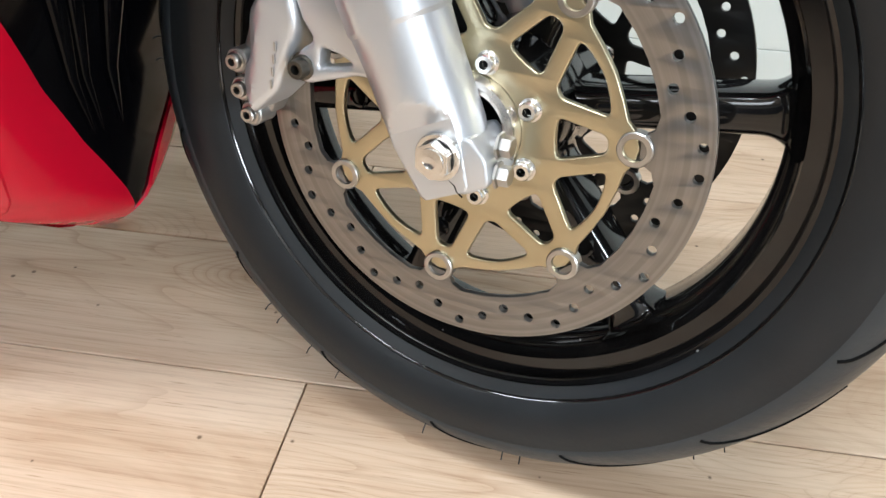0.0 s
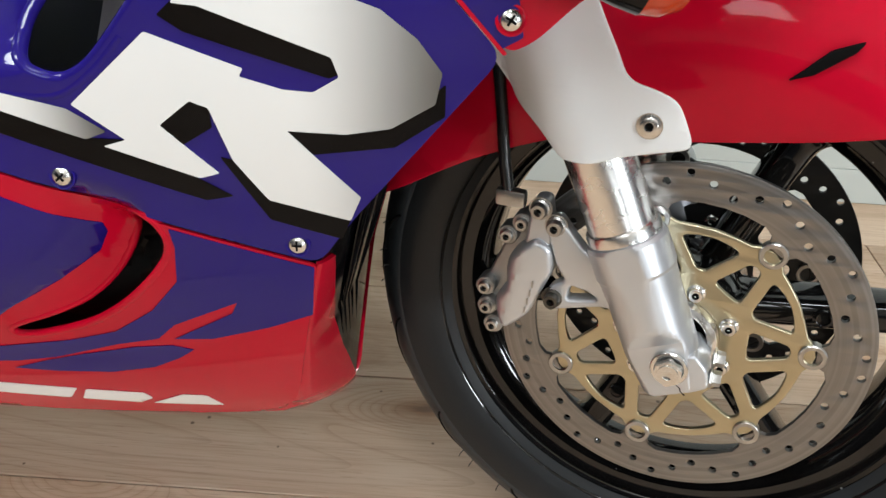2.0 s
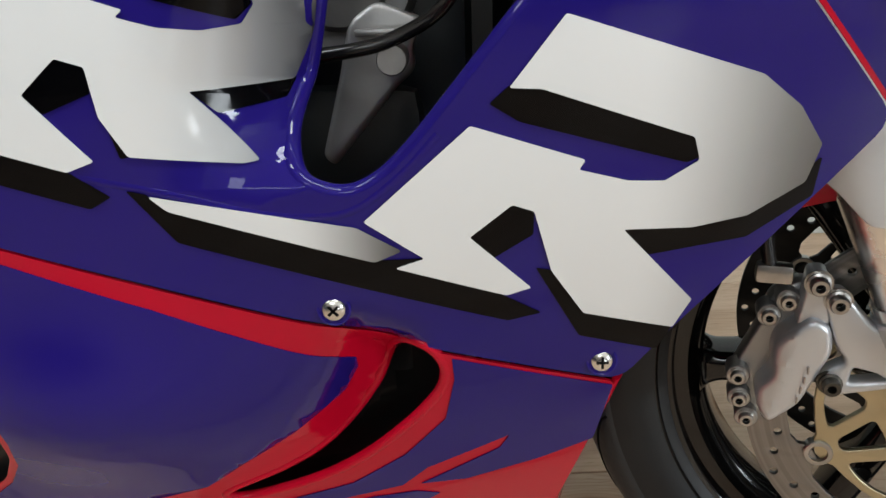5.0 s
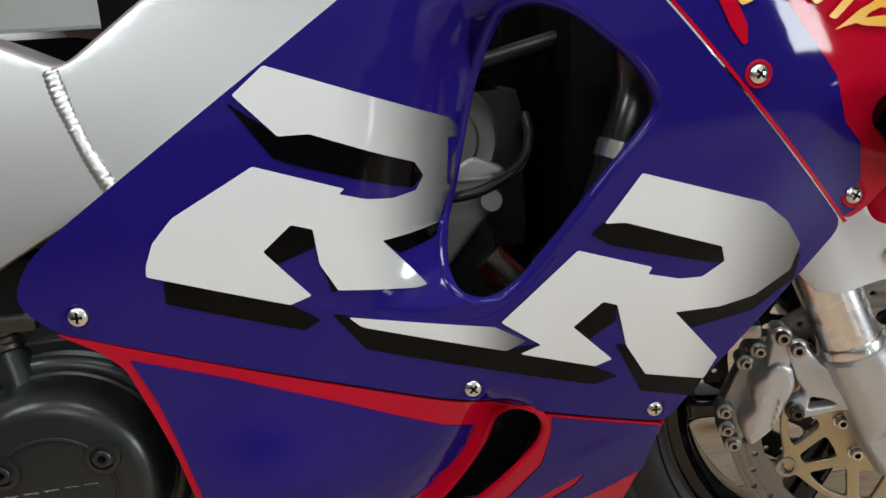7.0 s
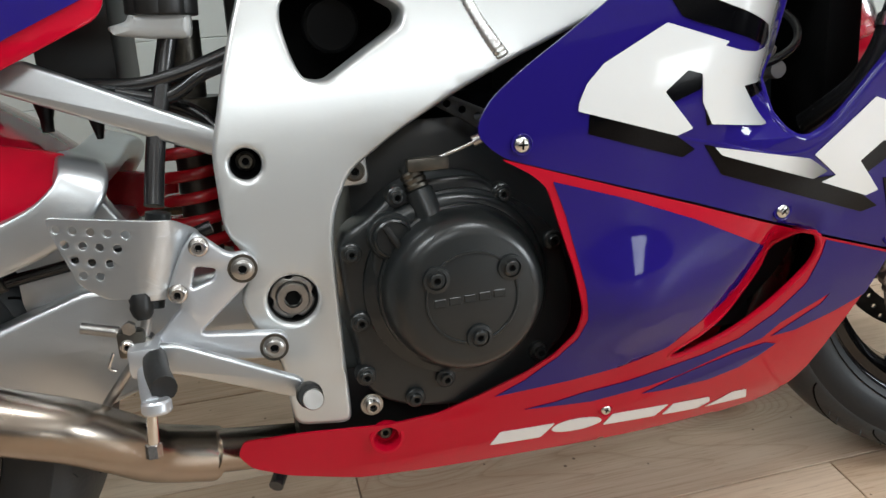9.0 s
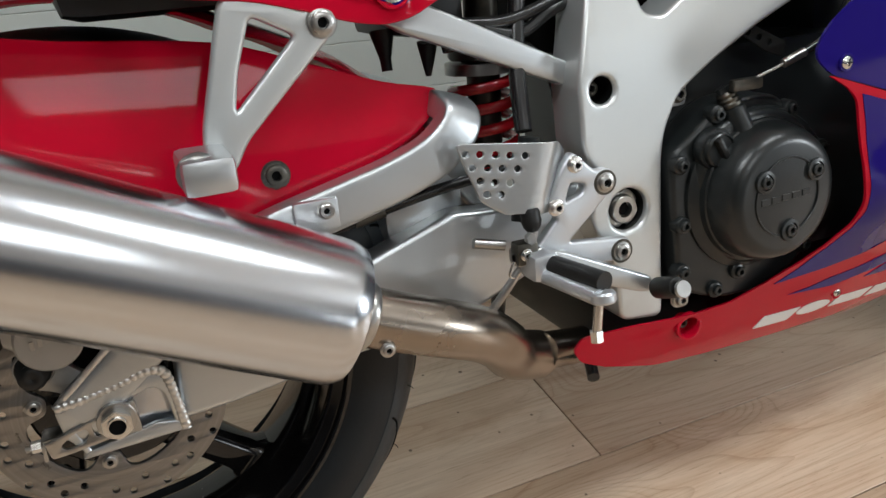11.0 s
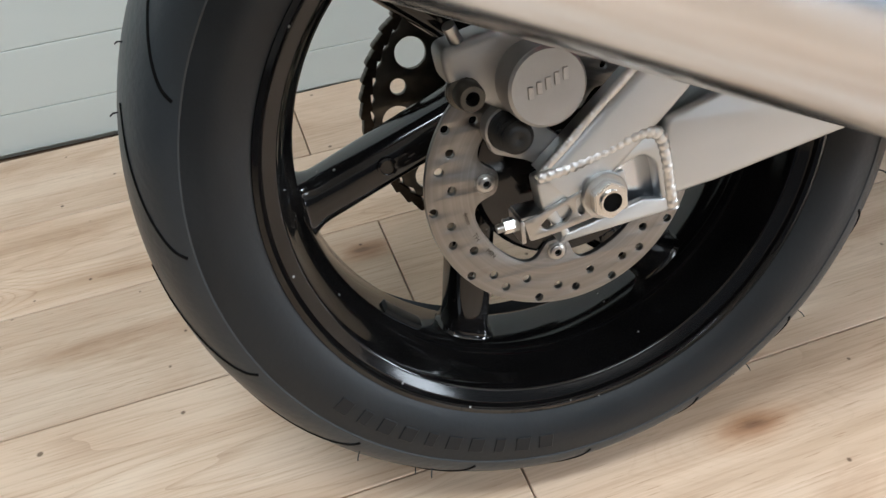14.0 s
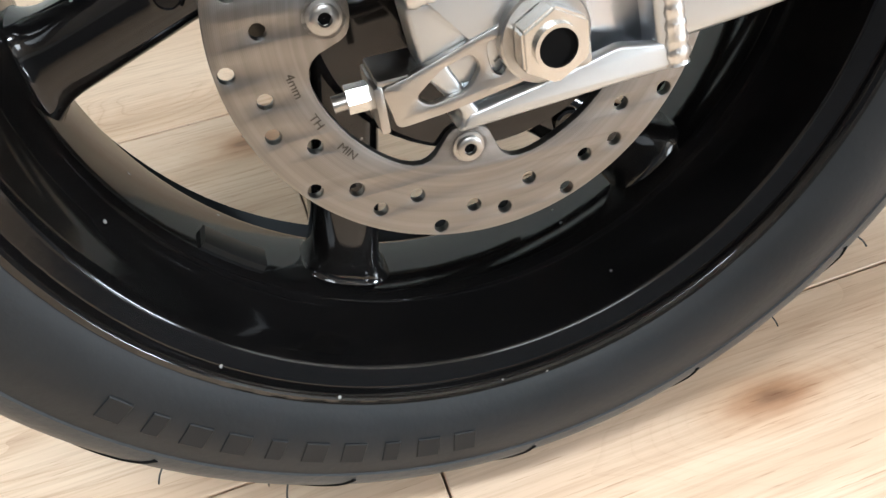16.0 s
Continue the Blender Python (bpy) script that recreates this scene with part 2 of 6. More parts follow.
FRAME_ALU = material("satin_frame_aluminium", (0.64, 0.66, 0.655), 0.34, 0.66, second=(0.56, 0.58, 0.58), scale=6, bump=0.03, bump_scale=300, rough_var=0.08, stretch=(0.5, 1, 1))
CAST = material("dull_cast_aluminium", (0.46, 0.46, 0.455), 0.46, 0.9, second=(0.35, 0.35, 0.34), scale=20, bump=0.1, bump_scale=260)
SILVER = material("silver_enamel", (0.63, 0.65, 0.675), 0.34, 0.70, second=(0.56, 0.58, 0.605), scale=9, bump=0.04, bump_scale=400)
# cast aluminium darkened by colour for the shade deep in the air opening
CAST_SHADED = material("shaded_cast_aluminium", (0.20, 0.20, 0.195), 0.48, 0.85, second=(0.14, 0.14, 0.135), scale=20, bump=0.1, bump_scale=260)
CHROME = material("hard_chrome", (0.84, 0.83, 0.81), 0.27, 1.0, rough_var=0.05, scale=40, stretch=(1, 1, 0.1))
BRIGHT = material("bright_zinc", (0.80, 0.79, 0.77), 0.24, 1.0, second=(0.62, 0.61, 0.58), scale=70, amount=0.7)
CAN = material("silencer_aluminium", (0.68, 0.70, 0.73), 0.22, 1.0, second=(0.60, 0.62, 0.655), scale=14, stretch=(1, 0.35, 1), bump=0.03, bump_scale=26, rough_var=0.07)
PIPE = material("stainless_pipe", (0.42, 0.365, 0.31), 0.26, 1.0, second=(0.27, 0.225, 0.185), scale=6, rough_var=0.08)
STEEL = material("zinc_steel", (0.52, 0.515, 0.50), 0.30, 1.0, second=(0.36, 0.35, 0.335), scale=60)
BOLTD = material("dark_bolt", (0.07, 0.066, 0.06), 0.4, 0.9, second=(0.13, 0.12, 0.10), scale=90)
DISC = ringed_steel()
# disc steel with the far side's shade put into its colour
DISC_SHADED = material("shaded_disc_steel", (0.035, 0.035, 0.035), 0.4, 0.7)
GOLD = material("gold_anodised", (0.56, 0.50, 0.345), 0.33, 1.0, second=(0.48, 0.42, 0.28), scale=25, bump=0.05, bump_scale=300)
RIM = material("gloss_black_wheel", (0.0042, 0.0040, 0.0040), 0.085, spec=0.5, second=(0.0065, 0.006, 0.006), scale=20, bump=0.035, bump_scale=45)
chipped(RIM)
RUBBER = material("tyre_rubber", (0.0075, 0.0098, 0.0120), 0.44, spec=0.36, second=(0.0120, 0.0148, 0.0172), scale=14, bump=0.10, bump_scale=220, rough_var=0.1)
TREAD = material("tread_rubber", (0.0140, 0.0182, 0.0222), 0.42, spec=0.42, second=(0.034, 0.040, 0.044), scale=6, amount=0.6, bump=0.22, bump_scale=160, rough_var=0.08)
GROOVE = material("groove_rubber", (0.004, 0.004, 0.004), 0.9, spec=0.1)
MARK = material("raised_rubber", (0.012, 0.013, 0.014), 0.5, spec=0.25)
CASE = material("engine_black", (0.0105, 0.0124, 0.0126), 0.30, spec=0.50, second=(0.0148, 0.0170, 0.0172), scale=12, bump=0.05, bump_scale=300)
PLASTIC = material("black_plastic", (0.008, 0.008, 0.008), 0.42, spec=0.35, second=(0.014, 0.014, 0.013), scale=10, bump=0.05, bump_scale=200)
HOSE = material("rubber_hose", (0.009, 0.009, 0.010), 0.24, second=(0.014, 0.014, 0.014), scale=30, rough_var=0.08)
# near-black that paints shade into sockets, bores, slots and inner blocks
SHADE_BLACK = material("recess_shade_black", (0.003, 0.003, 0.003), 0.8, spec=0.1)
SPRING = material("red_spring", (0.50, 0.010, 0.018), 0.25, coat=0.6)
CHAINM = material("oily_chain", (0.085, 0.062, 0.040), 0.4, 0.8, second=(0.03, 0.025, 0.02), scale=60)
CLEAR = material("cloudy_reservoir", (0.46, 0.475, 0.47), 0.3, spec=0.4, second=(0.38, 0.39, 0.385), scale=30)
ORANGE = material("orange_lens", (0.46, 0.030, 0.006), 0.10, spec=0.5, second=(0.52, 0.055, 0.008), scale=20)
WELD = material("weld_bead", (0.74, 0.74, 0.73), 0.34, 1.0, second=(0.60, 0.60, 0.59), scale=120, bump=0.4, bump_scale=220)
WHITE_FADE1 = faded_white("white_film_fading_one", 0.862, 0.965, (0.03, 0.03, 0.035))
WHITE_FADE2 = faded_white("white_film_fading_two", 1.105, 1.205, (0.09, 0.09, 0.085))
GREYBAR = faded_white("white_film_bar", 0.93, 1.0, (0.02, 0.02, 0.02))


# ---- makers ----
def part(name, bm, mat, parent, label="", m=None, smooth=35):
    """Links a bmesh or a mesh as one object under a thing or a part."""
    if isinstance(bm, bmesh.types.BMesh):
        me = bpy.data.meshes.new(name)
        bm.to_mesh(me)
        bm.free()
    else:
        me = bm
    me.materials.clear()
    me.materials.append(mat)
    if smooth and len(me.polygons):
        me.polygons.foreach_set("use_smooth", [True] * len(me.polygons))
        me.set_sharp_from_angle(angle=radians(smooth))
    while parent and parent.parent and parent.parent.parent:
        m = parent.matrix_basis @ (m or Matrix.Identity(4))
        parent = parent.parent
    ob = new(name, me)
    ob.parent = parent
    if m is not None:
        ob.matrix_basis = m
    if label:
        ob["label"] = label
    return ob


def thing(name, label, category, m=None, kind="", group=""):
    ob = tagged(new(name), label, category, group, kind)
    if m is not None:
        ob.matrix_world = m
    return ob


def lathe(profile, seg=96, closed=True, a0=0.0, a1=360.0):
    """Turns (r, y) pairs round the local y axis."""
    bm = bmesh.new()
    full = abs(a1 - a0) >= 359.9
    cols = seg if full else seg + 1
    rings = []
    for i in range(cols):
        a = radians(a0 + (a1 - a0) * i / seg)
        rings.append([bm.verts.new((r * math.cos(a), y, r * math.sin(a))) for r, y in profile])
    n = len(profile)
    for i in range(seg):
        p, q = rings[i], rings[(i + 1) % cols]
        for j in range(n if closed else n - 1):
            bm.faces.new((p[j], p[(j + 1) % n], q[(j + 1) % n], q[j]))
    if closed and not full:
        bm.faces.new(rings[0][::-1])
        bm.faces.new(rings[-1])
    bmesh.ops.recalc_face_normals(bm, faces=bm.faces)
    return bm


def fillet(pts, r=0.004, n=4):
    """A closed outline with its corners rounded."""
    out, c = [], len(pts)
    for i in range(c):
        p, a, b = (Vector(pts[j % c]).to_2d() for j in (i, i - 1, i + 1))
        da, db = a - p, b - p
        la, lb = da.length, db.length
        if la < 1e-6 or lb < 1e-6:
            continue
        d = min(r, la * 0.45, lb * 0.45)
        pa, pb = p + da / la * d, p + db / lb * d
        for j in range(n + 1):
            s = j / n
            out.append(tuple(pa * (1 - s) ** 2 + p * 2 * s * (1 - s) + pb * s * s))
    return out


def flow(pts, k=5, closed=True):
    """A smooth line through the points (Catmull-Rom)."""
    out, c = [], len(pts)
    v = [Vector(p) for p in pts]
    for i in range(c if closed else c - 1):
        p0, p1, p2, p3 = (v[(i + j) % c] if closed else v[min(max(i + j, 0), c - 1)] for j in (-1, 0, 1, 2))
        for j in range(k):
            s = j / k
            out.append(tuple(0.5 * (2 * p1 + (p2 - p0) * s + (2 * p0 - 5 * p1 + 4 * p2 - p3) * s * s + (3 * p1 - p0 - 3 * p2 + p3) * s ** 3)))
    if not closed:
        out.append(tuple(v[-1]))
    return out


def from_curve(cu):
    ob = bpy.data.objects.new("tmp", cu)
    scene.collection.objects.link(ob)
    dg = bpy.context.evaluated_depsgraph_get()
    dg.update()
    me = bpy.data.meshes.new_from_object(ob.evaluated_get(dg))
    bpy.data.objects.remove(ob)
    bpy.data.curves.remove(cu)
    return me


def plate(outline, holes=(), y=0.0, thick=0.004, bevel=0.0006, res=1):
    """A plate in the x-z plane, thick along y about the given y, with real holes and rounded edges."""
    cu = bpy.data.curves.new("tmp", "CURVE")
    cu.dimensions, cu.fill_mode = "2D", "BOTH"
    bevel = min(bevel, thick * 0.45)
    cu.extrude, cu.bevel_depth, cu.bevel_resolution = thick / 2 - bevel, bevel, res
    cu.offset = -bevel
    for loop in (outline, *holes):
        s = cu.splines.new("POLY")
        s.points.add(len(loop) - 1)
        for p, q in zip(s.points, loop):
            p.co = (q[0], q[1], 0, 1)
        s.use_cyclic_u = True
    me = from_curve(cu)
    me.transform(Matrix.Translation((0, y, 0)) @ Matrix.Rotation(radians(90), 4, "X"))
    bm = bmesh.new()
    bm.from_mesh(me)
    bmesh.ops.remove_doubles(bm, verts=bm.verts[:], dist=2e-6)
    bm.to_mesh(me)
    bm.free()
    return me


def ring(cx, cz, r, n=20, a0=0.0):
    return [(cx + r * math.cos(a0 + 2 * math.pi * i / n), cz + r * math.sin(a0 + 2 * math.pi * i / n)) for i in range(n)]


def tube(points, r, k=6, res=5, smooth_path=True):
    cu = bpy.data.curves.new("tmp", "CURVE")
    cu.dimensions, cu.bevel_depth, cu.bevel_resolution, cu.use_fill_caps = "3D", r, res, True
    pts = flow(points, k, False) if smooth_path and len(points) > 2 else points
    s = cu.splines.new("POLY")
    s.points.add(len(pts) - 1)
    for p, q in zip(s.points, pts):
        p.co = (*q, 1)
    return from_curve(cu)


def loop_tube(points, r, res=3):
    cu = bpy.data.curves.new("tmp", "CURVE")
    cu.dimensions, cu.bevel_depth, cu.bevel_resolution = "3D", r, res
    s = cu.splines.new("POLY")
    s.points.add(len(points) - 1)
    for p, q in zip(s.points, points):
        p.co = (*q, 1)
    s.use_cyclic_u = True
    return from_curve(cu)


def block(x0, x1, y0, y1, z0, z1, bevel=0.002, seg=2):
    bm = bmesh.new()
    bmesh.ops.create_cube(bm, size=1)
    for v in bm.verts:
        v.co = ((x0 + x1) / 2 + v.co.x * (x1 - x0), (y0 + y1) / 2 + v.co.y * (y1 - y0), (z0 + z1) / 2 + v.co.z * (z1 - z0))
    if bevel:
        bmesh.ops.bevel(bm, geom=bm.edges[:], offset=bevel, segments=seg, profile=0.6, affect="EDGES")
    return bm


def sliced(me, step=0.012):
    """Cuts a flat x-z mesh into small faces, so that it can be bent."""
    bm = bmesh.new()
    bm.from_mesh(me)
    bpy.data.meshes.remove(me)
    xs, zs = [v.co.x for v in bm.verts], [v.co.z for v in bm.verts]
    for lo, hi, no in ((min(xs), max(xs), (1, 0, 0)), (min(zs), max(zs), (0, 0, 1))):
        for i in range(1, int((hi - lo) / step) + 1):
            c = Vector(no) * (lo + i * step)
            bmesh.ops.bisect_plane(bm, geom=bm.verts[:] + bm.edges[:] + bm.faces[:], plane_co=c, plane_no=no, dist=1e-6)
    return bm


def bolt(parent, x, y, z, r=0.006, mat=None, head=0.006, socket=True, m=None, washer=0.0, name="bolt"):
    """A flanged socket-head bolt that looks out along -y."""
    mat = mat or STEEL
    prof = [(r * 1.25, y), (r * 1.25, y - head * 0.2), (r, y - head * 0.28), (r, y - head * 0.85), (r * 0.86, y - head)]
    if washer:
        prof = [(washer, y + 0.0015), (washer, y), *prof]
    prof += [(r * 0.5, y - head), (r * 0.48, y - head * 0.35), (0.0001, y - head * 0.35)] if socket else [(0.0001, y - head)]
    b = lathe(prof, 18, False)
    bmesh.ops.translate(b, verts=b.verts, vec=(x, 0, z))
    ob = part(name, b, mat, parent, m=m)
    if socket:
        h = lathe([(r * 0.49, y - head * 0.38), (0.0001, y - head * 0.38)], 6, False)
        bmesh.ops.translate(h, verts=h.verts, vec=(x, 0, z))
        part("socket", h, SHADE_BLACK, parent, m=m)
    return ob


def screw(parent, x, y, z, r=0.0068, turn=20.0, collar=None):
    """A domed cross-head screw in a dished collar, looking out along -y."""
    b = lathe([(r, y), (r * 0.96, y - r * 0.16), (r * 0.80, y - r * 0.34), (r * 0.52, y - r * 0.46), (r * 0.20, y - r * 0.52), (0.0001, y - r * 0.53)], 24, False)
    bmesh.ops.translate(b, verts=b.verts, vec=(x, 0, z))
    ob = part("screw", b, BRIGHT, parent, "zinc cross-head screw")
    cross = bmesh.new()
    for q in (0, 90):
        bmesh.ops.create_cube(cross, size=1, matrix=Matrix.Translation((x, y - r * 0.50, z)) @ Matrix.Rotation(radians(q + turn), 4, "Y") @ Matrix.Diagonal((r * 1.05, r * 0.10, r * 0.22, 1)))
    part("cross_slot", cross, SHADE_BLACK, ob, smooth=0)
    rim = lathe([(r * 1.38, y + 0.0010), (r * 1.36, y - 0.0009), (r * 1.20, y - 0.0012), (r * 1.05, y - 0.0002), (r * 0.9, y + 0.0010)], 28, False)
    bmesh.ops.translate(rim, verts=rim.verts, vec=(x, 0, z))
    part("collar", rim, collar or PURPLE, ob)
    return ob


def hexnut(parent, x, y, z, r, h, mat, bore=0.0, m=None, name="nut"):
    b = bmesh.new()
    bmesh.ops.create_cone(b, cap_ends=True, segments=6, radius1=r, radius2=r, depth=h, matrix=Matrix.Translation((x, y - h / 2, z)) @ Matrix.Rotation(radians(90), 4, "X"))
    bmesh.ops.bevel(b, geom=b.edges[:], offset=r * 0.07, segments=2, affect="EDGES")
    ob = part(name, b, mat, parent, m=m)
    if bore:
        c = lathe([(bore * 1.2, y - h), (bore * 1.2, y - h - 0.002), (bore, y - h - 0.002), (bore * 0.96, y - h - 0.0003)], 24, False)
        bmesh.ops.translate(c, verts=c.verts, vec=(x, 0, z))
        part("rim", c, mat, ob)
        c = lathe([(bore, y - h - 0.0004), (0.0001, y - h - 0.0004)], 24, False)
        bmesh.ops.translate(c, verts=c.verts, vec=(x, 0, z))
        part("bore", c, SHADE_BLACK, ob)
    return ob


def weld(name, points, r, parent, flat=0.5, pitch=0.0045):
    """A rippled weld bead along a line."""
    pts = [Vector(p) for p in flow(points, 24, False)]
    bm, rings, run = bmesh.new(), [], 0.0
    for i, p in enumerate(pts):
        d = (pts[min(i + 1, len(pts) - 1)] - pts[max(i - 1, 0)]).normalized()
        run += (p - pts[i - 1]).length if i else 0
        side = d.cross(Vector((0, 1, 0))).normalized()
        k = r * (0.80 + 0.22 * abs(math.sin(math.pi * run / pitch)) + 0.10 * math.sin(91 * run))
        rings.append([bm.verts.new(p + side * math.cos(2 * math.pi * j / 10) * k + Vector((0, 1, 0)) * math.sin(2 * math.pi * j / 10) * k * flat) for j in range(10)])
    for a, b in zip(rings, rings[1:]):
        for j in range(10):
            bm.faces.new((a[j], a[(j + 1) % 10], b[(j + 1) % 10], b[j]))
    bm.faces.new(rings[0])
    bm.faces.new(rings[-1])
    bmesh.ops.recalc_face_normals(bm, faces=bm.faces)
    return part(name, bm, WELD, parent, "rippled weld bead", smooth=60)


# ---- the room ----
SLOPE = math.atan(0.03)


def room():
    wall_t = 0.12
    x_0, x_1, y_0, top = -3.4, 4.6, -6.0, 2.62
    fl = part("floor", block(x_0, x_1, y_0 - 0.06, 1.05, -0.12, -0.012, 0), JOINT, None, smooth=0)
    tagged(fl, "oak laminate floor with staggered plank joints", "floor", kind="structure")
    back = part("wall_north", block(x_0, x_1, 0.912, 0.912 + wall_t, -0.012, top, 0), WALLP, None, smooth=0)
    tagged(back, "pale grey-green painted boarded wall", "wall", kind="structure")
    tagged(part("wall_west", block(x_0 - wall_t, x_0, y_0, 0.912 + wall_t, -0.12, top, 0), DIM, None, smooth=0), "plain slate-grey painted side wall", "wall", kind="structure")

    def rect(a, b, lo, hi, inset=0.0):
        return [(a + inset, lo + inset), (b - inset, lo + inset), (b - inset, hi - inset), (a + inset, hi - inset)]

    def glazed(a, b, lo, hi):
        """A white window frame with one mullion, in the wall's own x-z plane."""
        mid = (a + b) / 2
        return plate(rect(a, b, lo, hi), [rect(a + 0.02, mid + 0.015, lo, hi, 0.035), rect(mid - 0.015, b - 0.02, lo, hi, 0.035)], 0, 0.06, 0.004)

    # two walls, each with a window opening; the low one is added
    south = tagged(part("wall_south", plate(rect(x_0 - 0.12, x_1 + 0.12, -0.12, top), [rect(*SOUTH)], 0, 0.12, 0), DIM, None, smooth=0), "slate-grey painted wall around an added low window", "wall", kind="structure")
    south.location.y = y_0 - 0.06
    # unseen band, added white to give the aluminium something bright to reflect
    tagged(part("wall_south_upper", block(x_0, x_1, y_0, y_0 + 0.012, 1.75, top, 0), CEIL, None, smooth=0), "unseen upper band of the wall, white for reflections", "wall", kind="structure")
    win = tagged(part("window_2", glazed(*SOUTH), WHITE, None), "white framed two-light low window, added for a highlight", "window", kind="structure")
    win.location.y = y_0 - 0.06
    turn = Matrix.Translation((x_1 + 0.06, 0, 0)) @ Matrix.Rotation(radians(90), 4, "Z")
    east = tagged(part("wall_east", plate(rect(y_0, 0.912 + wall_t, -0.12, top), [rect(*EAST)], 0, 0.12, 0), DIM, None, smooth=0), "slate-grey painted side wall around a window", "wall", kind="structure")
    east.matrix_world = turn
    win = tagged(part("window_1", glazed(*EAST), WHITE, None), "white framed two-light side window", "window", kind="structure")
    win.matrix_world = turn
    tagged(part("ceiling", block(x_0 - 0.12, x_1 + 0.12, y_0 - 0.12, 1.04, top, top + 0.1, 0), CEIL, None, smooth=0), "plain painted ceiling", "ceiling", kind="structure")
    for x, y, d in PANELS:
        t = thing("ceiling_light", "slim white light panel on the unseen ceiling", "lamp", group="ceiling lights")
        t.location = (x, y, top)
        part("housing", block(-0.62, 0.62, -d / 2 - 0.03, d / 2 + 0.03, -0.05, 0, 0.004), WHITE, t)
    # wall boards
    zs = [0.0, 0.07, 0.172, 0.282, 0.39, 0.498, 0.606, 0.714, 0.822, 0.93, 1.04, 1.15]
    for a, b in zip(zs, zs[1:]):
        part("board", block(x_0 + 0.01, x_1 - 0.01, 0.897, 0.914, a + 0.0005, b - 0.0005, 0.0010, 1), WALLP, back, smooth=0)
    return fl


FLOOR = room()


def planks(parent):
    """Rows of planks along the bike, with the joints staggered from row to row."""
    w, length, gap = 0.205, 1.30, 0.0009
    joints = {0: 1.245, 1: 0.585, 2: 1.215, 3: 0.60, 4: 1.16}
    meshes = {}
    for row in range(-29, 5):
        first = joints.get(row, 0.6 + 0.37 * ((row * 7) % 5))
        y0 = 0.105 + (row - 1) * w
        for i in range(-5, 5):
            xa, xb = first + i * length, first + (i + 1) * length
            xa, xb = max(xa, -3.35), min(xb, 4.55)
            if xb - xa < 0.05:
                continue
            key = round(xb - xa, 3)
            if key not in meshes:
                me = bpy.data.meshes.new("plank")
                bm = block(0, xb - xa - 2 * gap, gap, w - gap, -0.012, 0, 0.0009, 1)
                bm.to_mesh(me)
                bm.free()
                me.materials.append(OAK)
                meshes[key] = me
            ob = new("plank", meshes[key])
            ob.parent = parent
            xc, yc = xa + gap, y0
            ob.matrix_basis = Matrix.Translation((0.9, 0, 0)) @ Matrix.Rotation(SLOPE, 4, "Z") @ Matrix.Translation((xc - 0.9, yc, 0))


# ---- the motorcycle ----
BIKE = Matrix.Translation((0, 0.11, 0.08)) @ Matrix.Rotation(radians(-12.0), 4, "X") @ Matrix.Translation((0, 0, -0.08))
bike = thing("motorcycle", "red, purple and white sports motorcycle leaning on its side stand", "motorcycle", BIKE)
STEER = Matrix.Translation((1.4174, -0.0143, 0.3064)) @ Matrix.Rotation(radians(-16.3), 4, Vector((-math.sin(radians(14)), 0, math.cos(radians(14)))))
REAR = Matrix.Translation((-0.002, 0, 0.316))


def tyre_profile(R, half, bead):
    """Section of a round-crowned sports tyre, as (r, y)."""
    h = R - bead
    pts = [(bead, -half * 0.80), (bead + h * 0.14, -half * 0.92), (bead + h * 0.30, -half * 0.985), (bead + h * 0.42, -half * 0.99)]
    n = 10
    s0 = bead + h * 0.50
    for i in range(n + 1):
        a = radians(90 * i / n)
        pts.append((s0 + (R - s0) * math.sin(a) ** 0.9, -half * 0.97 * math.cos(a)))
    pts += [(r, -y) for r, y in pts[-2::-1]]
    pts += [(bead - 0.004, half * 0.75), (bead + 0.02, half * 0.5), (bead + 0.02, -half * 0.5), (bead - 0.004, -half * 0.75)]
    return pts


def rim_profile(flange, half, well, far):
    """Stepped outer lip, bead seat and inner barrel of a cast wheel."""
    return [(flange, -half), (flange + 0.0015, -half + 0.003), (flange - 0.001, -half + 0.007), (flange - 0.008, -half + 0.010), (flange - 0.008, far - 0.010),
            (flange, far - 0.006), (flange, far), (flange - 0.005, far + 0.001), (flange - 0.010, far - 0.004), (well + 0.005, far * 0.50), (well - 0.001, far * 0.44), (well - 0.003, far * 0.34),
            (well - 0.003, -half * 0.30), (well - 0.0022, -half * 0.345), (well + 0.0004, -half * 0.385), (well + 0.0040, -half * 0.43), (well + 0.0072, -half * 0.52), (well + 0.0098, -half * 0.66),
            (flange - 0.0190, -half + 0.019), (flange - 0.0180, -half + 0.0125), (flange - 0.0172, -half + 0.0108), (flange - 0.0160, -half + 0.0102), (flange - 0.0150, -half + 0.0100), (flange - 0.0085, -half + 0.0058),
            (flange - 0.0074, -half + 0.0056), (flange - 0.0066, -half + 0.0040), (flange - 0.0062, -half + 0.0012), (flange - 0.0040, -half - 0.001)]


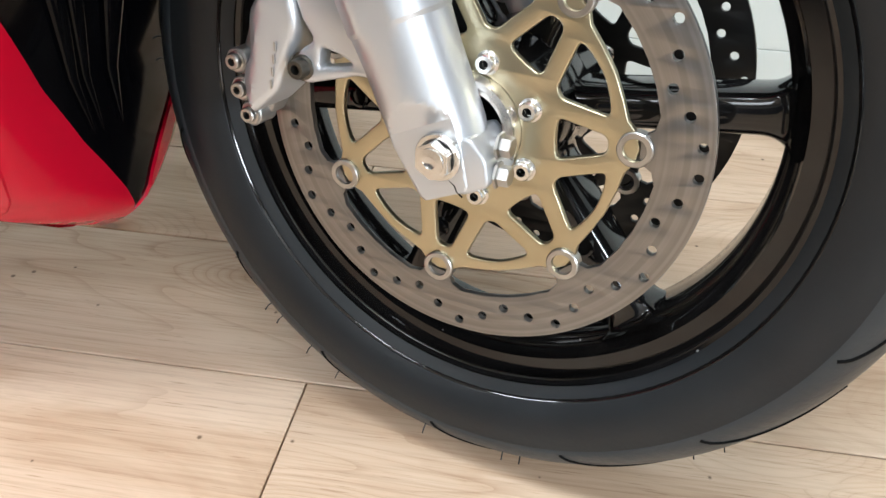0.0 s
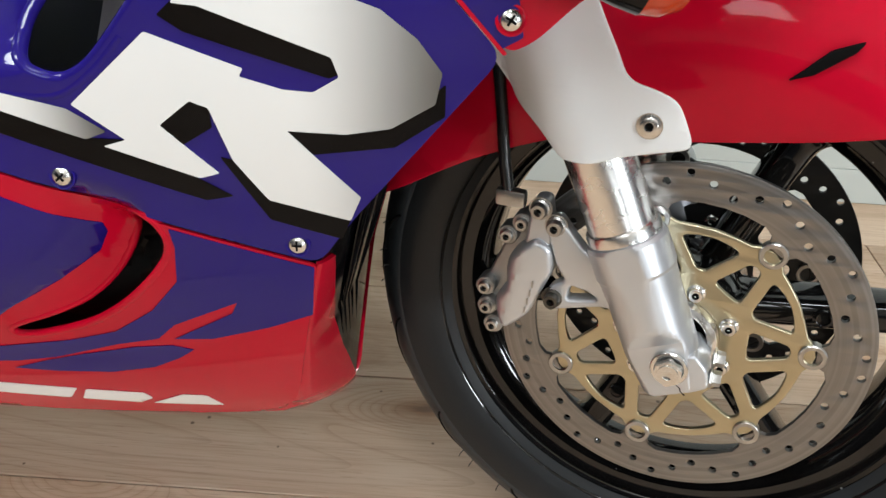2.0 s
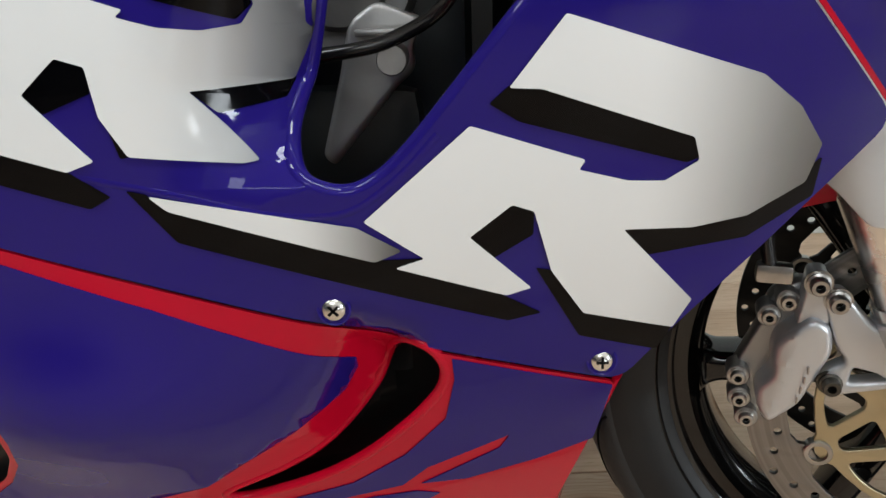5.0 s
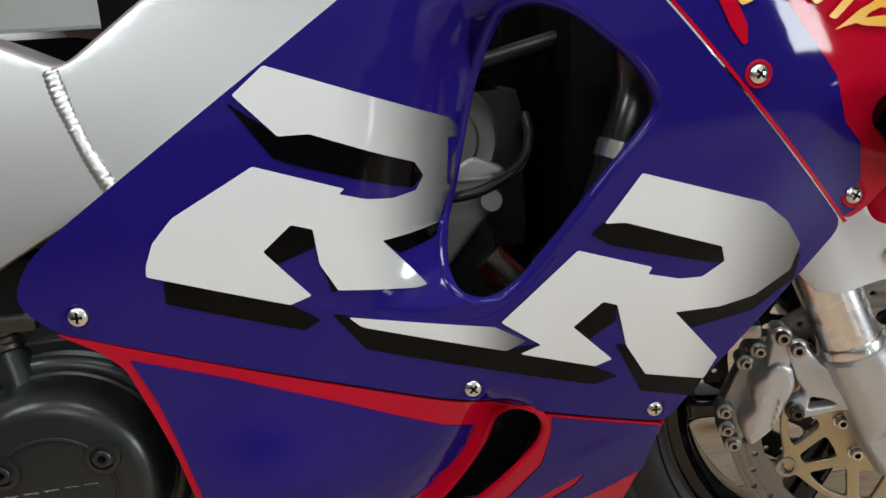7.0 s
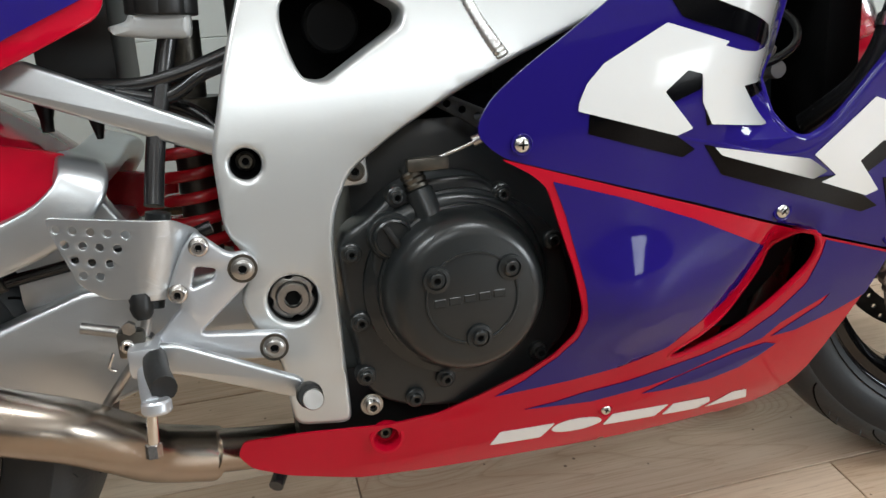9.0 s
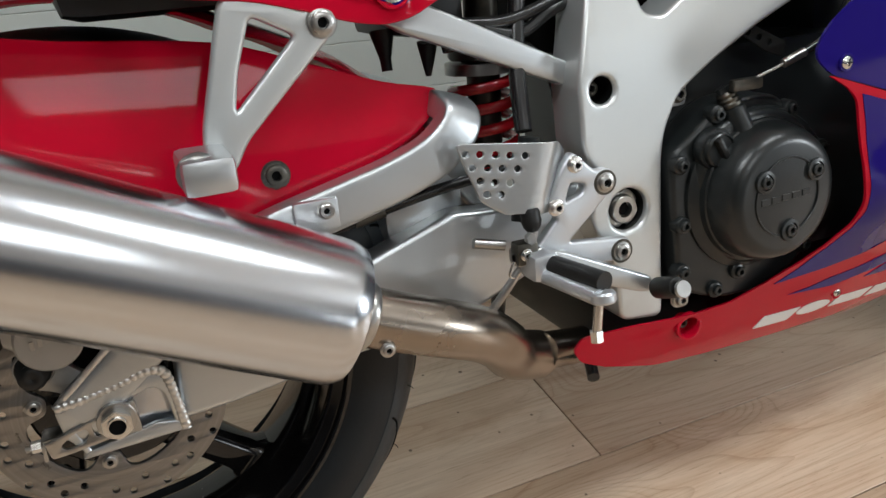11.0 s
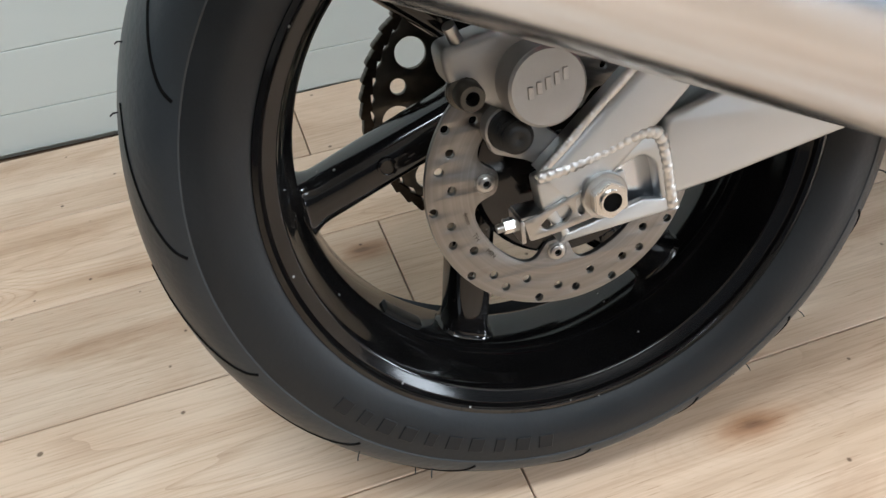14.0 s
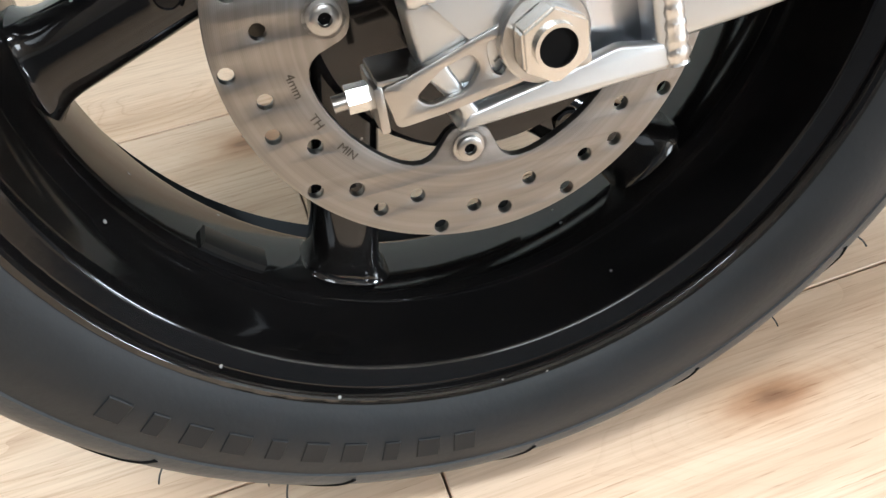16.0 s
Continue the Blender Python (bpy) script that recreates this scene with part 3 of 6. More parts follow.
def spoke(r0, r1, w0, w1, t0, t1, angle, fillet_r=0.018, lean=0.0):
    """A cast spoke, flat-sided and rounded, that runs out into the hub and the barrel in true fillets."""
    bm = bmesh.new()
    rings, sides = [], 20
    stops = [0, 0.03, 0.08, 0.15, 0.3, 0.5, 0.68] + [1 - fillet_r * k / (r1 - r0) for k in (1.3, 1.0, 0.75, 0.55, 0.38, 0.24, 0.12, 0.04, 0.0)]

    def grow(d, rf):
        return rf - math.sqrt(max(0.0, rf * rf - (rf - d) ** 2)) if d < rf else 0.0

    for s in stops:
        r = r0 + (r1 - r0) * s
        out, inn = r1 - r, r - r0
        w = w0 + (w1 - w0) * s + 2 * grow(out, fillet_r) + 2 * grow(inn, 0.012)
        t = t0 + (t1 - t0) * s + 2 * grow(out, 0.009)
        rg = []
        for j in range(sides):
            a = 2 * math.pi * (j + 0.5) / sides
            cx, cy = math.cos(a), math.sin(a)
            cx, cy = math.copysign(abs(cx) ** 0.62, cx), math.copysign(abs(cy) ** 0.62, cy)
            p = Vector((r, cy * t / 2, cx * w / 2 - lean * (1 - s)))
            rg.append(bm.verts.new(Matrix.Rotation(-angle, 3, "Y") @ p))
        rings.append(rg)
    for a, b in zip(rings, rings[1:]):
        for j in range(sides):
            bm.faces.new((a[j], a[(j + 1) % sides], b[(j + 1) % sides], b[j]))
    bm.faces.new(rings[0])
    bm.faces.new(rings[-1])
    bmesh.ops.recalc_face_normals(bm, faces=bm.faces)
    return bm


def tread_groove(R, half, a, side, sweep, bead):
    """One curved sipe from the shoulder towards the crown, as a thin dark inlay."""
    prof = tyre_profile(R, half, bead)
    pts = []
    h = R - bead
    s0 = bead + h * 0.50
    for i in range(9):
        u = i / 8
        b = radians(11 + 66 * u)
        r = s0 + (R - s0) * math.sin(b) ** 0.9
        y = side * half * 0.97 * math.cos(b)
        t = a + radians(sweep) * (u ** 1.6)
        pts.append(((r + 0.0002) * math.cos(t), y, (r + 0.0002) * math.sin(t)))
    return tube(pts[:7], 0.0015, 3, 1)


def wheel(name, m, R, half, bead, flange, rim_half, well, angles, label, spoke_w, sweep, groove_n, lettering, lean=0.0, far=0.0):
    rim = part(name, lathe(rim_profile(flange, rim_half, well, far or rim_half), 128), RIM, bike, label, m, 40)
    tyre = part("tyre", lathe(tyre_profile(R, half, bead), 160), RUBBER, rim, "worn round-profile black road tyre")
    h = R - bead
    s0 = bead + h * 0.50
    band = [(s0 + (R - s0) * math.sin(radians(q)) ** 0.9 + 0.0005, -half * 0.97 * math.cos(radians(q)) * 1.004) for q in range(6, 175, 6)]
    band += [(r - 0.003, y * 0.985) for r, y in band[::-1]]
    part("tread", lathe(band, 160), TREAD, tyre, "scrubbed rubber tread")
    for i in range(groove_n):
        a = 2 * math.pi * i / groove_n
        for side in (-1, 1):
            part("tread_groove", tread_groove(R, half, a + (0.5 * 2 * math.pi / groove_n if side > 0 else 0), side, sweep, bead), GROOVE, tyre, smooth=0)
    for a in angles:
        part("spoke", spoke(0.045, well + 0.0005, spoke_w * 0.95, spoke_w, 0.058, 0.044, radians(a), 0.020, lean), RIM, rim, smooth=50)
    for q in angles:
        c = radians(q)
        r = 0.62 * well
        off = lean * (1 - (r - 0.045) / (well - 0.039))
        part("casting_cap", lathe([(0.0085, -0.024), (0.0080, -0.0285), (0.0062, -0.0290), (0.0056, -0.0275), (0.0001, -0.0275)], 20, False), RIM, rim, m=Matrix.Translation((r * math.cos(c) + off * math.sin(c), 0, r * math.sin(c) - off * math.cos(c))))
    part("bead_ring", lathe([(bead + 0.0045, -half * 0.835), (bead + 0.0065, -half * 0.872), (bead + 0.0090, -half * 0.868), (bead + 0.0100, -half * 0.840)], 128), RUBBER, tyre)
    for q, span in ((lettering, 48),) if lettering else ():
        for i in range(10):
            a = radians(q + span * (i - 4.5) / 10)
            w, rm = 0.0046 if i % 3 == 1 else 0.0066, bead + 0.37 * h
            bar_ = block(-0.0070, 0.0070, -0.0008, 0.0008, -w, w, 0.0005, 1)
            part("raised_mark", bar_, MARK, tyre, m=Matrix.Rotation(-a, 4, "Y") @ Matrix.Translation((rm, -half * 0.988, 0)))
    rng = random.Random(int(R * 1000))
    for i in range(26):
        a, q = rng.uniform(0, 2 * math.pi), rng.choice((25, 30, 48, 70))
        rr, yy = s0 + (R - s0) * math.sin(radians(q)) ** 0.9, -half * 0.97 * math.cos(radians(q))
        d = Vector((0.6 * math.cos(a), -0.5, 0.6 * math.sin(a))) * 0.0055
        p0 = Vector((rr * math.cos(a), yy, rr * math.sin(a)))
        part("rubber_whisker", tube([tuple(p0), tuple(p0 + d), tuple(p0 + d * 1.7 + Vector((0, 0, -0.002)))], 0.0006, 2, 0), RUBBER, tyre)
    part("hub", lathe([(0.028, -0.07), (0.05, -0.062), (0.055, -0.03), (0.05, 0), (0.055, 0.03), (0.05, 0.062), (0.028, 0.07)], 48), RIM, rim)
    return rim


fw = wheel("front_wheel", STEER, 0.302, 0.067, 0.2205, 0.2300, 0.057, 0.190, [7 + 60 * k for k in range(6)], "gloss black six-spoke cast wheel", 0.031, 30, 15, 0)
rw = wheel("rear_wheel", REAR, 0.322, 0.100, 0.2215, 0.2315, 0.090, 0.201, [-173.4 + 60 * k for k in range(6)], "gloss black six-spoke cast wheel", 0.041, -30, 16, -121, 0.036, 0.062)


def front_disc(y, face, carrier_mat, label):
    """A drilled floating disc on a slotted carrier, held by seven bobbins."""
    n, start = 7, radians(3.5)
    step = 2 * math.pi / n
    outline = ring(0, 0, 0.155, 120)
    inner = []
    for i in range(n):
        a = start + i * step
        for d, r in ((-25.7, 0.1235), (-18, 0.1235), (-10, 0.1235), (-6.2, 0.120), (-4.2, 0.112), (4.2, 0.112), (6.2, 0.120), (10, 0.1235), (18, 0.1235)):
            t = a + radians(d)
            inner.append((r * math.cos(t), r * math.sin(t)))
    holes = []
    for i in range(49):
        a, r = start + 2 * math.pi * (i + 0.3) / 49, (0.1475, 0.1400, 0.1325, 0.1400)[i % 4]
        holes.append(ring(r * math.cos(a), r * math.sin(a), 0.0033, 12))
    d = part("brake_disc", plate(outline, [inner, *holes], y, 0.005, 0.0005), face, bike, label, STEER)
    rim = []
    for i in range(n):
        a = start + i * step
        for q, r in ((-25.7, 0.1035), (-16, 0.1035), (-9, 0.1045), (-5.5, 0.109), (0, 0.1115), (5.5, 0.109), (9, 0.1045), (16, 0.1035)):
            t = a + radians(q)
            rim.append((r * math.cos(t), r * math.sin(t)))
    wins = []
    for i in range(n):
        a = start + i * step
        pol = lambda r, q, a=a: (r * math.cos(a + radians(q)), r * math.sin(a + radians(q)))
        wins.append(fillet([pol(0.061, -13), pol(0.0585, 0), pol(0.061, 13), pol(0.092, 3.4), pol(0.092, -3.4)], 0.005))
        h = 180 / n
        wins.append(fillet([pol(0.0665, h - 3), pol(0.0665, h + 3), pol(0.094, h + 15), pol(0.0955, h + 8), pol(0.0965, h), pol(0.0955, h - 8), pol(0.094, h - 15)], 0.005))
    c = part("carrier", plate(rim, [ring(0, 0, 0.0363, 40), *wins], y + 0.0005, 0.0052, 0.0012, 2), carrier_mat, d)
    for i in range(n):
        a = start + i * step
        x, z = 0.1088 * math.cos(a), 0.1088 * math.sin(a)
        b = lathe([(0.0112, y + 0.004), (0.0112, y - 0.0042), (0.0104, y - 0.0050), (0.0074, y - 0.0050), (0.0070, y - 0.0040), (0.0070, y + 0.004)], 28)
        bmesh.ops.translate(b, verts=b.verts, vec=(x, 0, z))
        bob = part("bobbin", b, STEEL, d)
        core = lathe([(0.0069, y - 0.0012), (0.0048, y - 0.0012), (0.0042, y + 0.0005), (0.0001, y + 0.0005)], 20, False)
        bmesh.ops.translate(core, verts=core.verts, vec=(x, 0, z))
        part("core", core, BOLTD, d)
    for i in range(7):
        a = radians(25 + 360 / 7 * i)
        bolt(d, 0.0455 * math.cos(a), y - 0.002, 0.0455 * math.sin(a), 0.0062, BRIGHT, 0.008)
    return d


part("hub_flange", lathe([(0.030, -0.096), (0.052, -0.096), (0.072, -0.094), (0.076, -0.088), (0.060, -0.070), (0.052, -0.04), (0.030, -0.04)], 56), RIM, rw)
part("balance_weight", lathe([(0.1985, -0.026), (0.1945, -0.026), (0.1935, -0.024), (0.1935, -0.010), (0.1945, -0.008), (0.1985, -0.008)], 10, True, 220, 231), PLASTIC, rw, "black stick-on balance weight")
front_disc(-0.080, DISC, GOLD, "drilled steel brake disc on a gold carrier")
# far disc and carrier swap steel and gold for painted shade
front_disc(0.080, DISC_SHADED, DISC_SHADED, "drilled far-side brake disc, coloured near-black for shade")
part("bearing_collar", lathe([(0.0362, -0.088), (0.0362, -0.07), (0.0255, -0.07), (0.0255, -0.085), (0.0270, -0.0900), (0.0292, -0.0885), (0.0312, -0.0925), (0.0345, -0.0915)], 56), CHROME, fw, "polished bearing collar")
part("bore", lathe([(0.0257, -0.074), (0.0001, -0.074)], 32, False), SHADE_BLACK, fw)

# fork leg: axis from the axle up and back
RAKE = radians(24)
UP = Vector((-math.sin(RAKE), 0, math.cos(RAKE)))


def leg(side):
    """One conventional fork leg: chrome tube in a cast lower with an axle clamp."""
    y = 0.106 * side
    base = Vector((-0.009, y, 0.002))
    along = Matrix.Translation(base) @ Vector((0, 1, 0)).rotation_difference(UP).to_matrix().to_4x4()
    steps = [(0.0306 - 0.0046 * min(1.0, i / 8.0), 0.002 - 0.0044 * i) for i in range(9)]
    ramp = [(0.0310 - 0.0004 * i / 12.0, 0.046 - 0.0036 * i) for i in range(12)]
    low = lathe([(0.0001, 0.103), (0.0290, 0.103), (0.0318, 0.1018), (0.0333, 0.0985), (0.0335, 0.094), (0.0335, 0.0735), (0.0322, 0.0705), (0.0316, 0.060), (0.0311, 0.050)] + ramp + steps + [(0.0245, -0.0358), (0.0001, -0.0365)], 96, False)
    for v in low.verts:
        flat = 0.0205 + 0.0105 * max(0.0, min(1.0, (v.co.y - 0.010) / 0.017))
        over = v.co.x * UP.x + v.co.z * UP.z - flat
        if side < 0 and over > 0:
            v.co.x -= UP.x * over
            v.co.z -= UP.z * over

    lower = part("fork_lower", low, SILVER, bike, "cast silver fork lower leg", STEER @ along, 20)
    tube_m = lathe([(0.0001, 0.40), (0.0275, 0.40), (0.0275, 0.09), (0.0001, 0.09)], 48, False)
    part("fork_tube", tube_m, CHROME, bike, "polished chrome fork tube", STEER @ along)
    part("dust_seal", lathe([(0.0270, 0.1125), (0.0296, 0.1120), (0.0304, 0.1100), (0.0304, 0.1030), (0.0270, 0.1020)], 48), CHROME, lower)
    return lower


leg(-1)
leg(1)


# front axle clamp, in the steered frame
lug = part("axle_clamp", plate(fillet([(-0.009 - 0.4067 * s_ + 0.9135 * p_, 0.002 + 0.9135 * s_ + 0.4067 * p_) for s_, p_ in ((-0.004, -0.012), (-0.0340, -0.0118), (-0.0385, 0.0150), (-0.0365, 0.0310), (-0.0200, 0.0345), (-0.004, 0.0290))], 0.004), [], -0.1035, 0.044, 0.0030, 3), SILVER, bike, "cast silver axle clamp", STEER)
part("pinch_slot", tube([(0.0076, -0.1260, -0.0195), (0.0120, -0.1262, -0.0225), (0.0130, -0.1262, -0.0255), (0.0170, -0.1258, -0.0290)], 0.0006, 2, 1, smooth_path=False), SHADE_BLACK, lug)
hexnut(lug, 0.0012, -0.1295, -0.0045, 0.0122, 0.010, BRIGHT, name="axle_bolt")
part("bolt_face", lathe([(0.0088, -0.1410), (0.0086, -0.1426), (0.0040, -0.1430), (0.0032, -0.1425), (0.0001, -0.1422)], 30, False), BRIGHT, lug).location = (0.0012, 0.002, -0.0045)
part("washer", lathe([(0.0152, -0.1290), (0.0152, -0.1325), (0.0145, -0.1333), (0.012, -0.1333), (0.012, -0.1290)], 36), BRIGHT, lug).location = (0.0012, 0.002, -0.0045)
for z in (0.004, -0.015):
    b = lathe([(0.0001, 0.0435), (0.0062, 0.0435), (0.0068, 0.042), (0.0068, 0.037), (0.0088, 0.0362), (0.0088, 0.0345), (0.0001, 0.033)], 6, False)
    part("pinch_bolt", b, STEEL, lug, m=Matrix.Translation((-0.001, -0.112, z)) @ Matrix.Rotation(radians(-90), 4, "Z"), smooth=20)



def caliper():
    """Four-piston caliper: a creased body, its upper neck, bolts and the bracket on the fork leg."""
    out = fillet([(-0.1194, 0.0855), (-0.1067, 0.0790), (-0.1030, 0.0589), (-0.1120, 0.0360), (-0.1212, 0.0130), (-0.1411, -0.0051), (-0.1493, 0.0050), (-0.1528, 0.0218), (-0.1414, 0.0374), (-0.1440, 0.0510), (-0.1422, 0.0645), (-0.1295, 0.0771)], 0.007)
    body = sliced(plate(out, [], -0.104, 0.044, 0.005, 3), 0.006)
    for v in body.verts:
        crease = -0.1275 - 0.17 * (0.085 - v.co.z)
        if v.co.y < -0.110:
            v.co.y += 0.50 * max(0.0, crease - v.co.x) + 0.10 * max(0.0, v.co.x - crease)
    c = part("front_caliper", body, SILVER, bike, "silver four-piston brake caliper", STEER, 28)
    part("neck", plate(fillet([(-0.1300, 0.0760), (-0.1270, 0.1030), (-0.1260, 0.1180), (-0.1130, 0.1190), (-0.1105, 0.1060), (-0.1070, 0.0780)], 0.005), [], -0.1075, 0.022, 0.003, 2), SILVER, c)
    part("bridge", plate(fillet([(-0.168, 0.026), (-0.150, 0.072), (-0.148, 0.088), (-0.130, 0.104), (-0.112, 0.100), (-0.112, 0.070), (-0.135, 0.010), (-0.148, -0.016), (-0.163, -0.010), (-0.170, 0.008)], 0.008), [], -0.090, 0.020, 0.003, 2), CAST, c)
    part("caliper_bracket", plate(fillet([(-0.1150, 0.1000), (-0.1030, 0.1080), (-0.0930, 0.0960), (-0.0790, 0.0800), (-0.0400, 0.0640), (-0.0380, 0.0300), (-0.0600, 0.0330), (-0.1020, 0.0210), (-0.1100, 0.0320), (-0.1040, 0.0440), (-0.0920, 0.0500), (-0.1010, 0.0620)], 0.006), [fillet([(-0.0880, 0.0470), (-0.0730, 0.0440), (-0.0640, 0.0390), (-0.0900, 0.0335)], 0.003)], -0.112, 0.016, 0.003, 2), SILVER, c)
    for x, z in ((-0.1353, 0.0909), (-0.1472, 0.0780), (-0.1642, 0.0251), (-0.1617, 0.0058), (-0.1550, -0.0110)):
        part("bolt_boss", lathe([(0.0088, -0.092), (0.0088, -0.1085), (0.0080, -0.1095), (0.0001, -0.1095)], 20, False), CAST, c, m=Matrix.Translation((x, 0, z)))
        bolt(c, x, -0.109, z, 0.0056, STEEL, 0.006)
    for x, z in ((-0.1186, 0.1109), (-0.1045, 0.0985), (-0.1014, 0.0326)):
        bolt(c, x, -0.119, z, 0.0066, BOLTD if z < 0.05 else STEEL, 0.010, washer=0.0098)
    for i in range(4):
        part("maker_mark", block(-0.1240 + i * 0.0016, -0.1225 + i * 0.0016, -0.1262, -0.1252, 0.016 + i * 0.0085, 0.022 + i * 0.0085, 0.0003, 1), STEEL, c)
    part("banjo", block(-0.160, -0.134, -0.112, -0.100, 0.104, 0.119, 0.004), STEEL, c)
    return c


caliper()
part("brake_hose", tube([(-0.150, -0.106, 0.114), (-0.156, -0.104, 0.145), (-0.162, -0.100, 0.185), (-0.172, -0.095, 0.24), (-0.185, -0.09, 0.32)], 0.0052), HOSE, bike, "black braided brake hose", STEER)


def fender():
    prof = [(0.300, -0.078), (0.312, -0.074), (0.322, -0.055), (0.328, -0.025), (0.330, 0), (0.328, 0.025), (0.322, 0.055), (0.312, 0.074), (0.300, 0.078), (0.300, 0.074), (0.310, 0.070), (0.319, 0.053), (0.325, 0.024), (0.327, 0), (0.325, -0.024), (0.319, -0.053), (0.310, -0.070), (0.300, -0.074)]
    f = part("front_fender", lathe(prof, 48, True, 22, 158), RED, bike, "glossy red front mudguard", STEER)
    # side skirt down over the wheel
    sk = sliced(plate(flow([(-0.292, 0.080), (-0.190, 0.134), (-0.110, 0.164), (-0.024, 0.170), (0.060, 0.184), (0.160, 0.204), (0.235, 0.190), (0.262, 0.165), (0.270, 0.185), (0.20, 0.245), (0.10, 0.288), (0.0, 0.306), (-0.10, 0.290), (-0.20, 0.238), (-0.27, 0.150)], 4), [], 0, 0.003, 0.0008), 0.02)
    for v in sk.verts:
        r = math.hypot(v.co.x, v.co.z)
        v.co.y += -0.0780 - 0.020 * math.sin(math.pi * max(0, min(1, (0.312 - r) / 0.15))) + 0.30 * max(0, r - 0.285)
    bmesh.ops.recalc_face_normals(sk, faces=sk.faces)
    part("skirt", sk, RED, f, smooth=60)
    part("air_slot", plate(fillet([(0.044, 0.2300), (0.068, 0.2530), (0.088, 0.2610), (0.083, 0.2530), (0.060, 0.2355)], 0.002), [], -0.0985, 0.006, 0.001), SHADE_BLACK, f)
    g = sliced(plate(fillet([(-0.078, 0.266), (-0.068, 0.248), (-0.059, 0.229), (-0.038, 0.224), (-0.023, 0.218), (-0.015, 0.203), (-0.008, 0.186), (-0.051, 0.175), (-0.080, 0.165), (-0.100, 0.166), (-0.107, 0.173), (-0.122, 0.188), (-0.142, 0.200), (-0.185, 0.25), (-0.20, 0.33), (-0.150, 0.340), (-0.105, 0.32)], 0.010), [], 0, 0.004, 0.0012), 0.008)
    ax = Vector((-math.sin(RAKE), math.cos(RAKE)))
    for v in g.verts:
        p = Vector((v.co.x + 0.009, v.co.z - 0.002))
        d = p.x * ax.y - p.y * ax.x
        e = max(-0.044, d if d < 0.012 else 0.012 + 0.008 * (1 - math.exp(-(d - 0.012) / 0.008)))
        v.co.y += -0.106 - math.sqrt(max(0.0, 0.046 ** 2 - e ** 2))
    gd = part("fork_guard", g, WHITE, f, "white moulded fork guard")
    bolt(gd, -0.040, -0.150, 0.199, 0.0068, BRIGHT, 0.003, washer=0.0095)
    return f


fender()

# ---- fairing ----


def side_y(x, z):
    """How far out the fairing's flank stands at a place along and up the bike."""
    u, v = x - 0.95, z - 0.5
    y = -0.2545 + 0.0388 * u - 0.2338 * v + 0.2375 * u * u + 0.6557 * v * v - 0.3546 * u * v
    low = max(0.0, 0.245 - z)
    swell = 0.024 * math.exp(-((x - 0.805) / 0.075) ** 2 - ((z - 0.390) / 0.056) ** 2)
    # the field dips in behind the slot
    s, d, n = (x - 0.866) * 0.747 + (z - 0.312) * 0.665, (x - 0.866) * -0.665 + (z - 0.312) * 0.747, 0.147
    if 0 < s < n + 0.03:
        f = min(1.0, s / n)
        e = d + 0.078 * f * (1 - f)
        fall = math.exp(-(e / 0.030) ** 2) if e > 0 else max(0.0, 1 + e / 0.014)
        y += 0.034 * f * f * (3 - 2 * f) * fall * (1 - max(0.0, (s - n) / 0.03))
    front = max(0.0, (x - 1.003) * 0.733 + (z - 0.796) * 0.68 - 0.012)
    return y + 2.2 * low * low - swell + 1.1 * front * front


def tuck(x, z):
    """The flank bends inwards at the rear edge of the air opening."""
    edge = 0.940 + 0.20 * (z - 0.56)
    t = (x - (edge - 0.075)) / 0.075 if x < edge else 1 - (x - edge) / 0.055
    t = max(0.0, min(1.0, t))
    if t == 0 or z < 0.525 or z > 0.765:
        return 0.0
    top = max(0.0, min(1.0, (0.765 - z) / 0.09))
    return 0.054 * t ** 2.0 * min(1.0, (z - 0.525) / 0.05) * top * top * (3 - 2 * top)


def skin(outline, holes=(), off=0.0, thick=0.003, bevel=0.0, step=0.012, bend=True):
    """A panel or a film that follows the flank."""
    bm = sliced(plate(outline, holes, 0, thick, bevel), step)
    for v in bm.verts:
        v.co.y += side_y(v.co.x, v.co.z) - off + (tuck(v.co.x, v.co.z) if bend else 0)
    bmesh.ops.recalc_face_normals(bm, faces=bm.faces)
    return bm


VENT = flow([(0.978, 0.705), (0.967, 0.674), (0.96, 0.649), (0.947, 0.591), (0.937, 0.555), (0.938, 0.538), (0.945, 0.527), (0.961, 0.521), (0.977, 0.525), (0.998, 0.543), (1.047, 0.602), (1.076, 0.635), (1.08, 0.652), (1.066, 0.674), (1.043, 0.695), (1.022, 0.71), (1.001, 0.717), (0.986, 0.714)], 5)
PANEL = fillet([(0.664, 0.552), (0.676, 0.577), (0.700, 0.597), (0.774, 0.648), (0.882, 0.722), (0.985, 0.795), (1.003, 0.795), (1.070, 0.722), (1.232, 0.548), (1.139, 0.431), (1.112, 0.391), (1.012, 0.423), (0.859, 0.476), (0.686, 0.531)], 0.012)
panel = part("side_panel", skin(PANEL, [VENT]), PURPLE, bike, "purple upper fairing side panel with bold white graphics", smooth=60)
lip = [(x, side_y(x, z) + tuck(x, z) + 0.0035, z) for x, z in VENT]
part("vent_lip", loop_tube(lip, 0.0050, 5), PURPLE, panel, smooth=60)
ridge = flow([(0.800, 0.5405), (0.845, 0.5330), (0.879, 0.5250), (0.911, 0.5160), (0.940, 0.5115), (0.966, 0.5135), (0.990, 0.5300), (1.010, 0.5510)], 5, False)
part("vent_ridge", tube([(x, side_y(x, z) + tuck(x, z) + 0.0028, z) for x, z in ridge], 0.0048, smooth_path=False), PURPLE, panel, "rounded lip under the air opening", smooth=60)


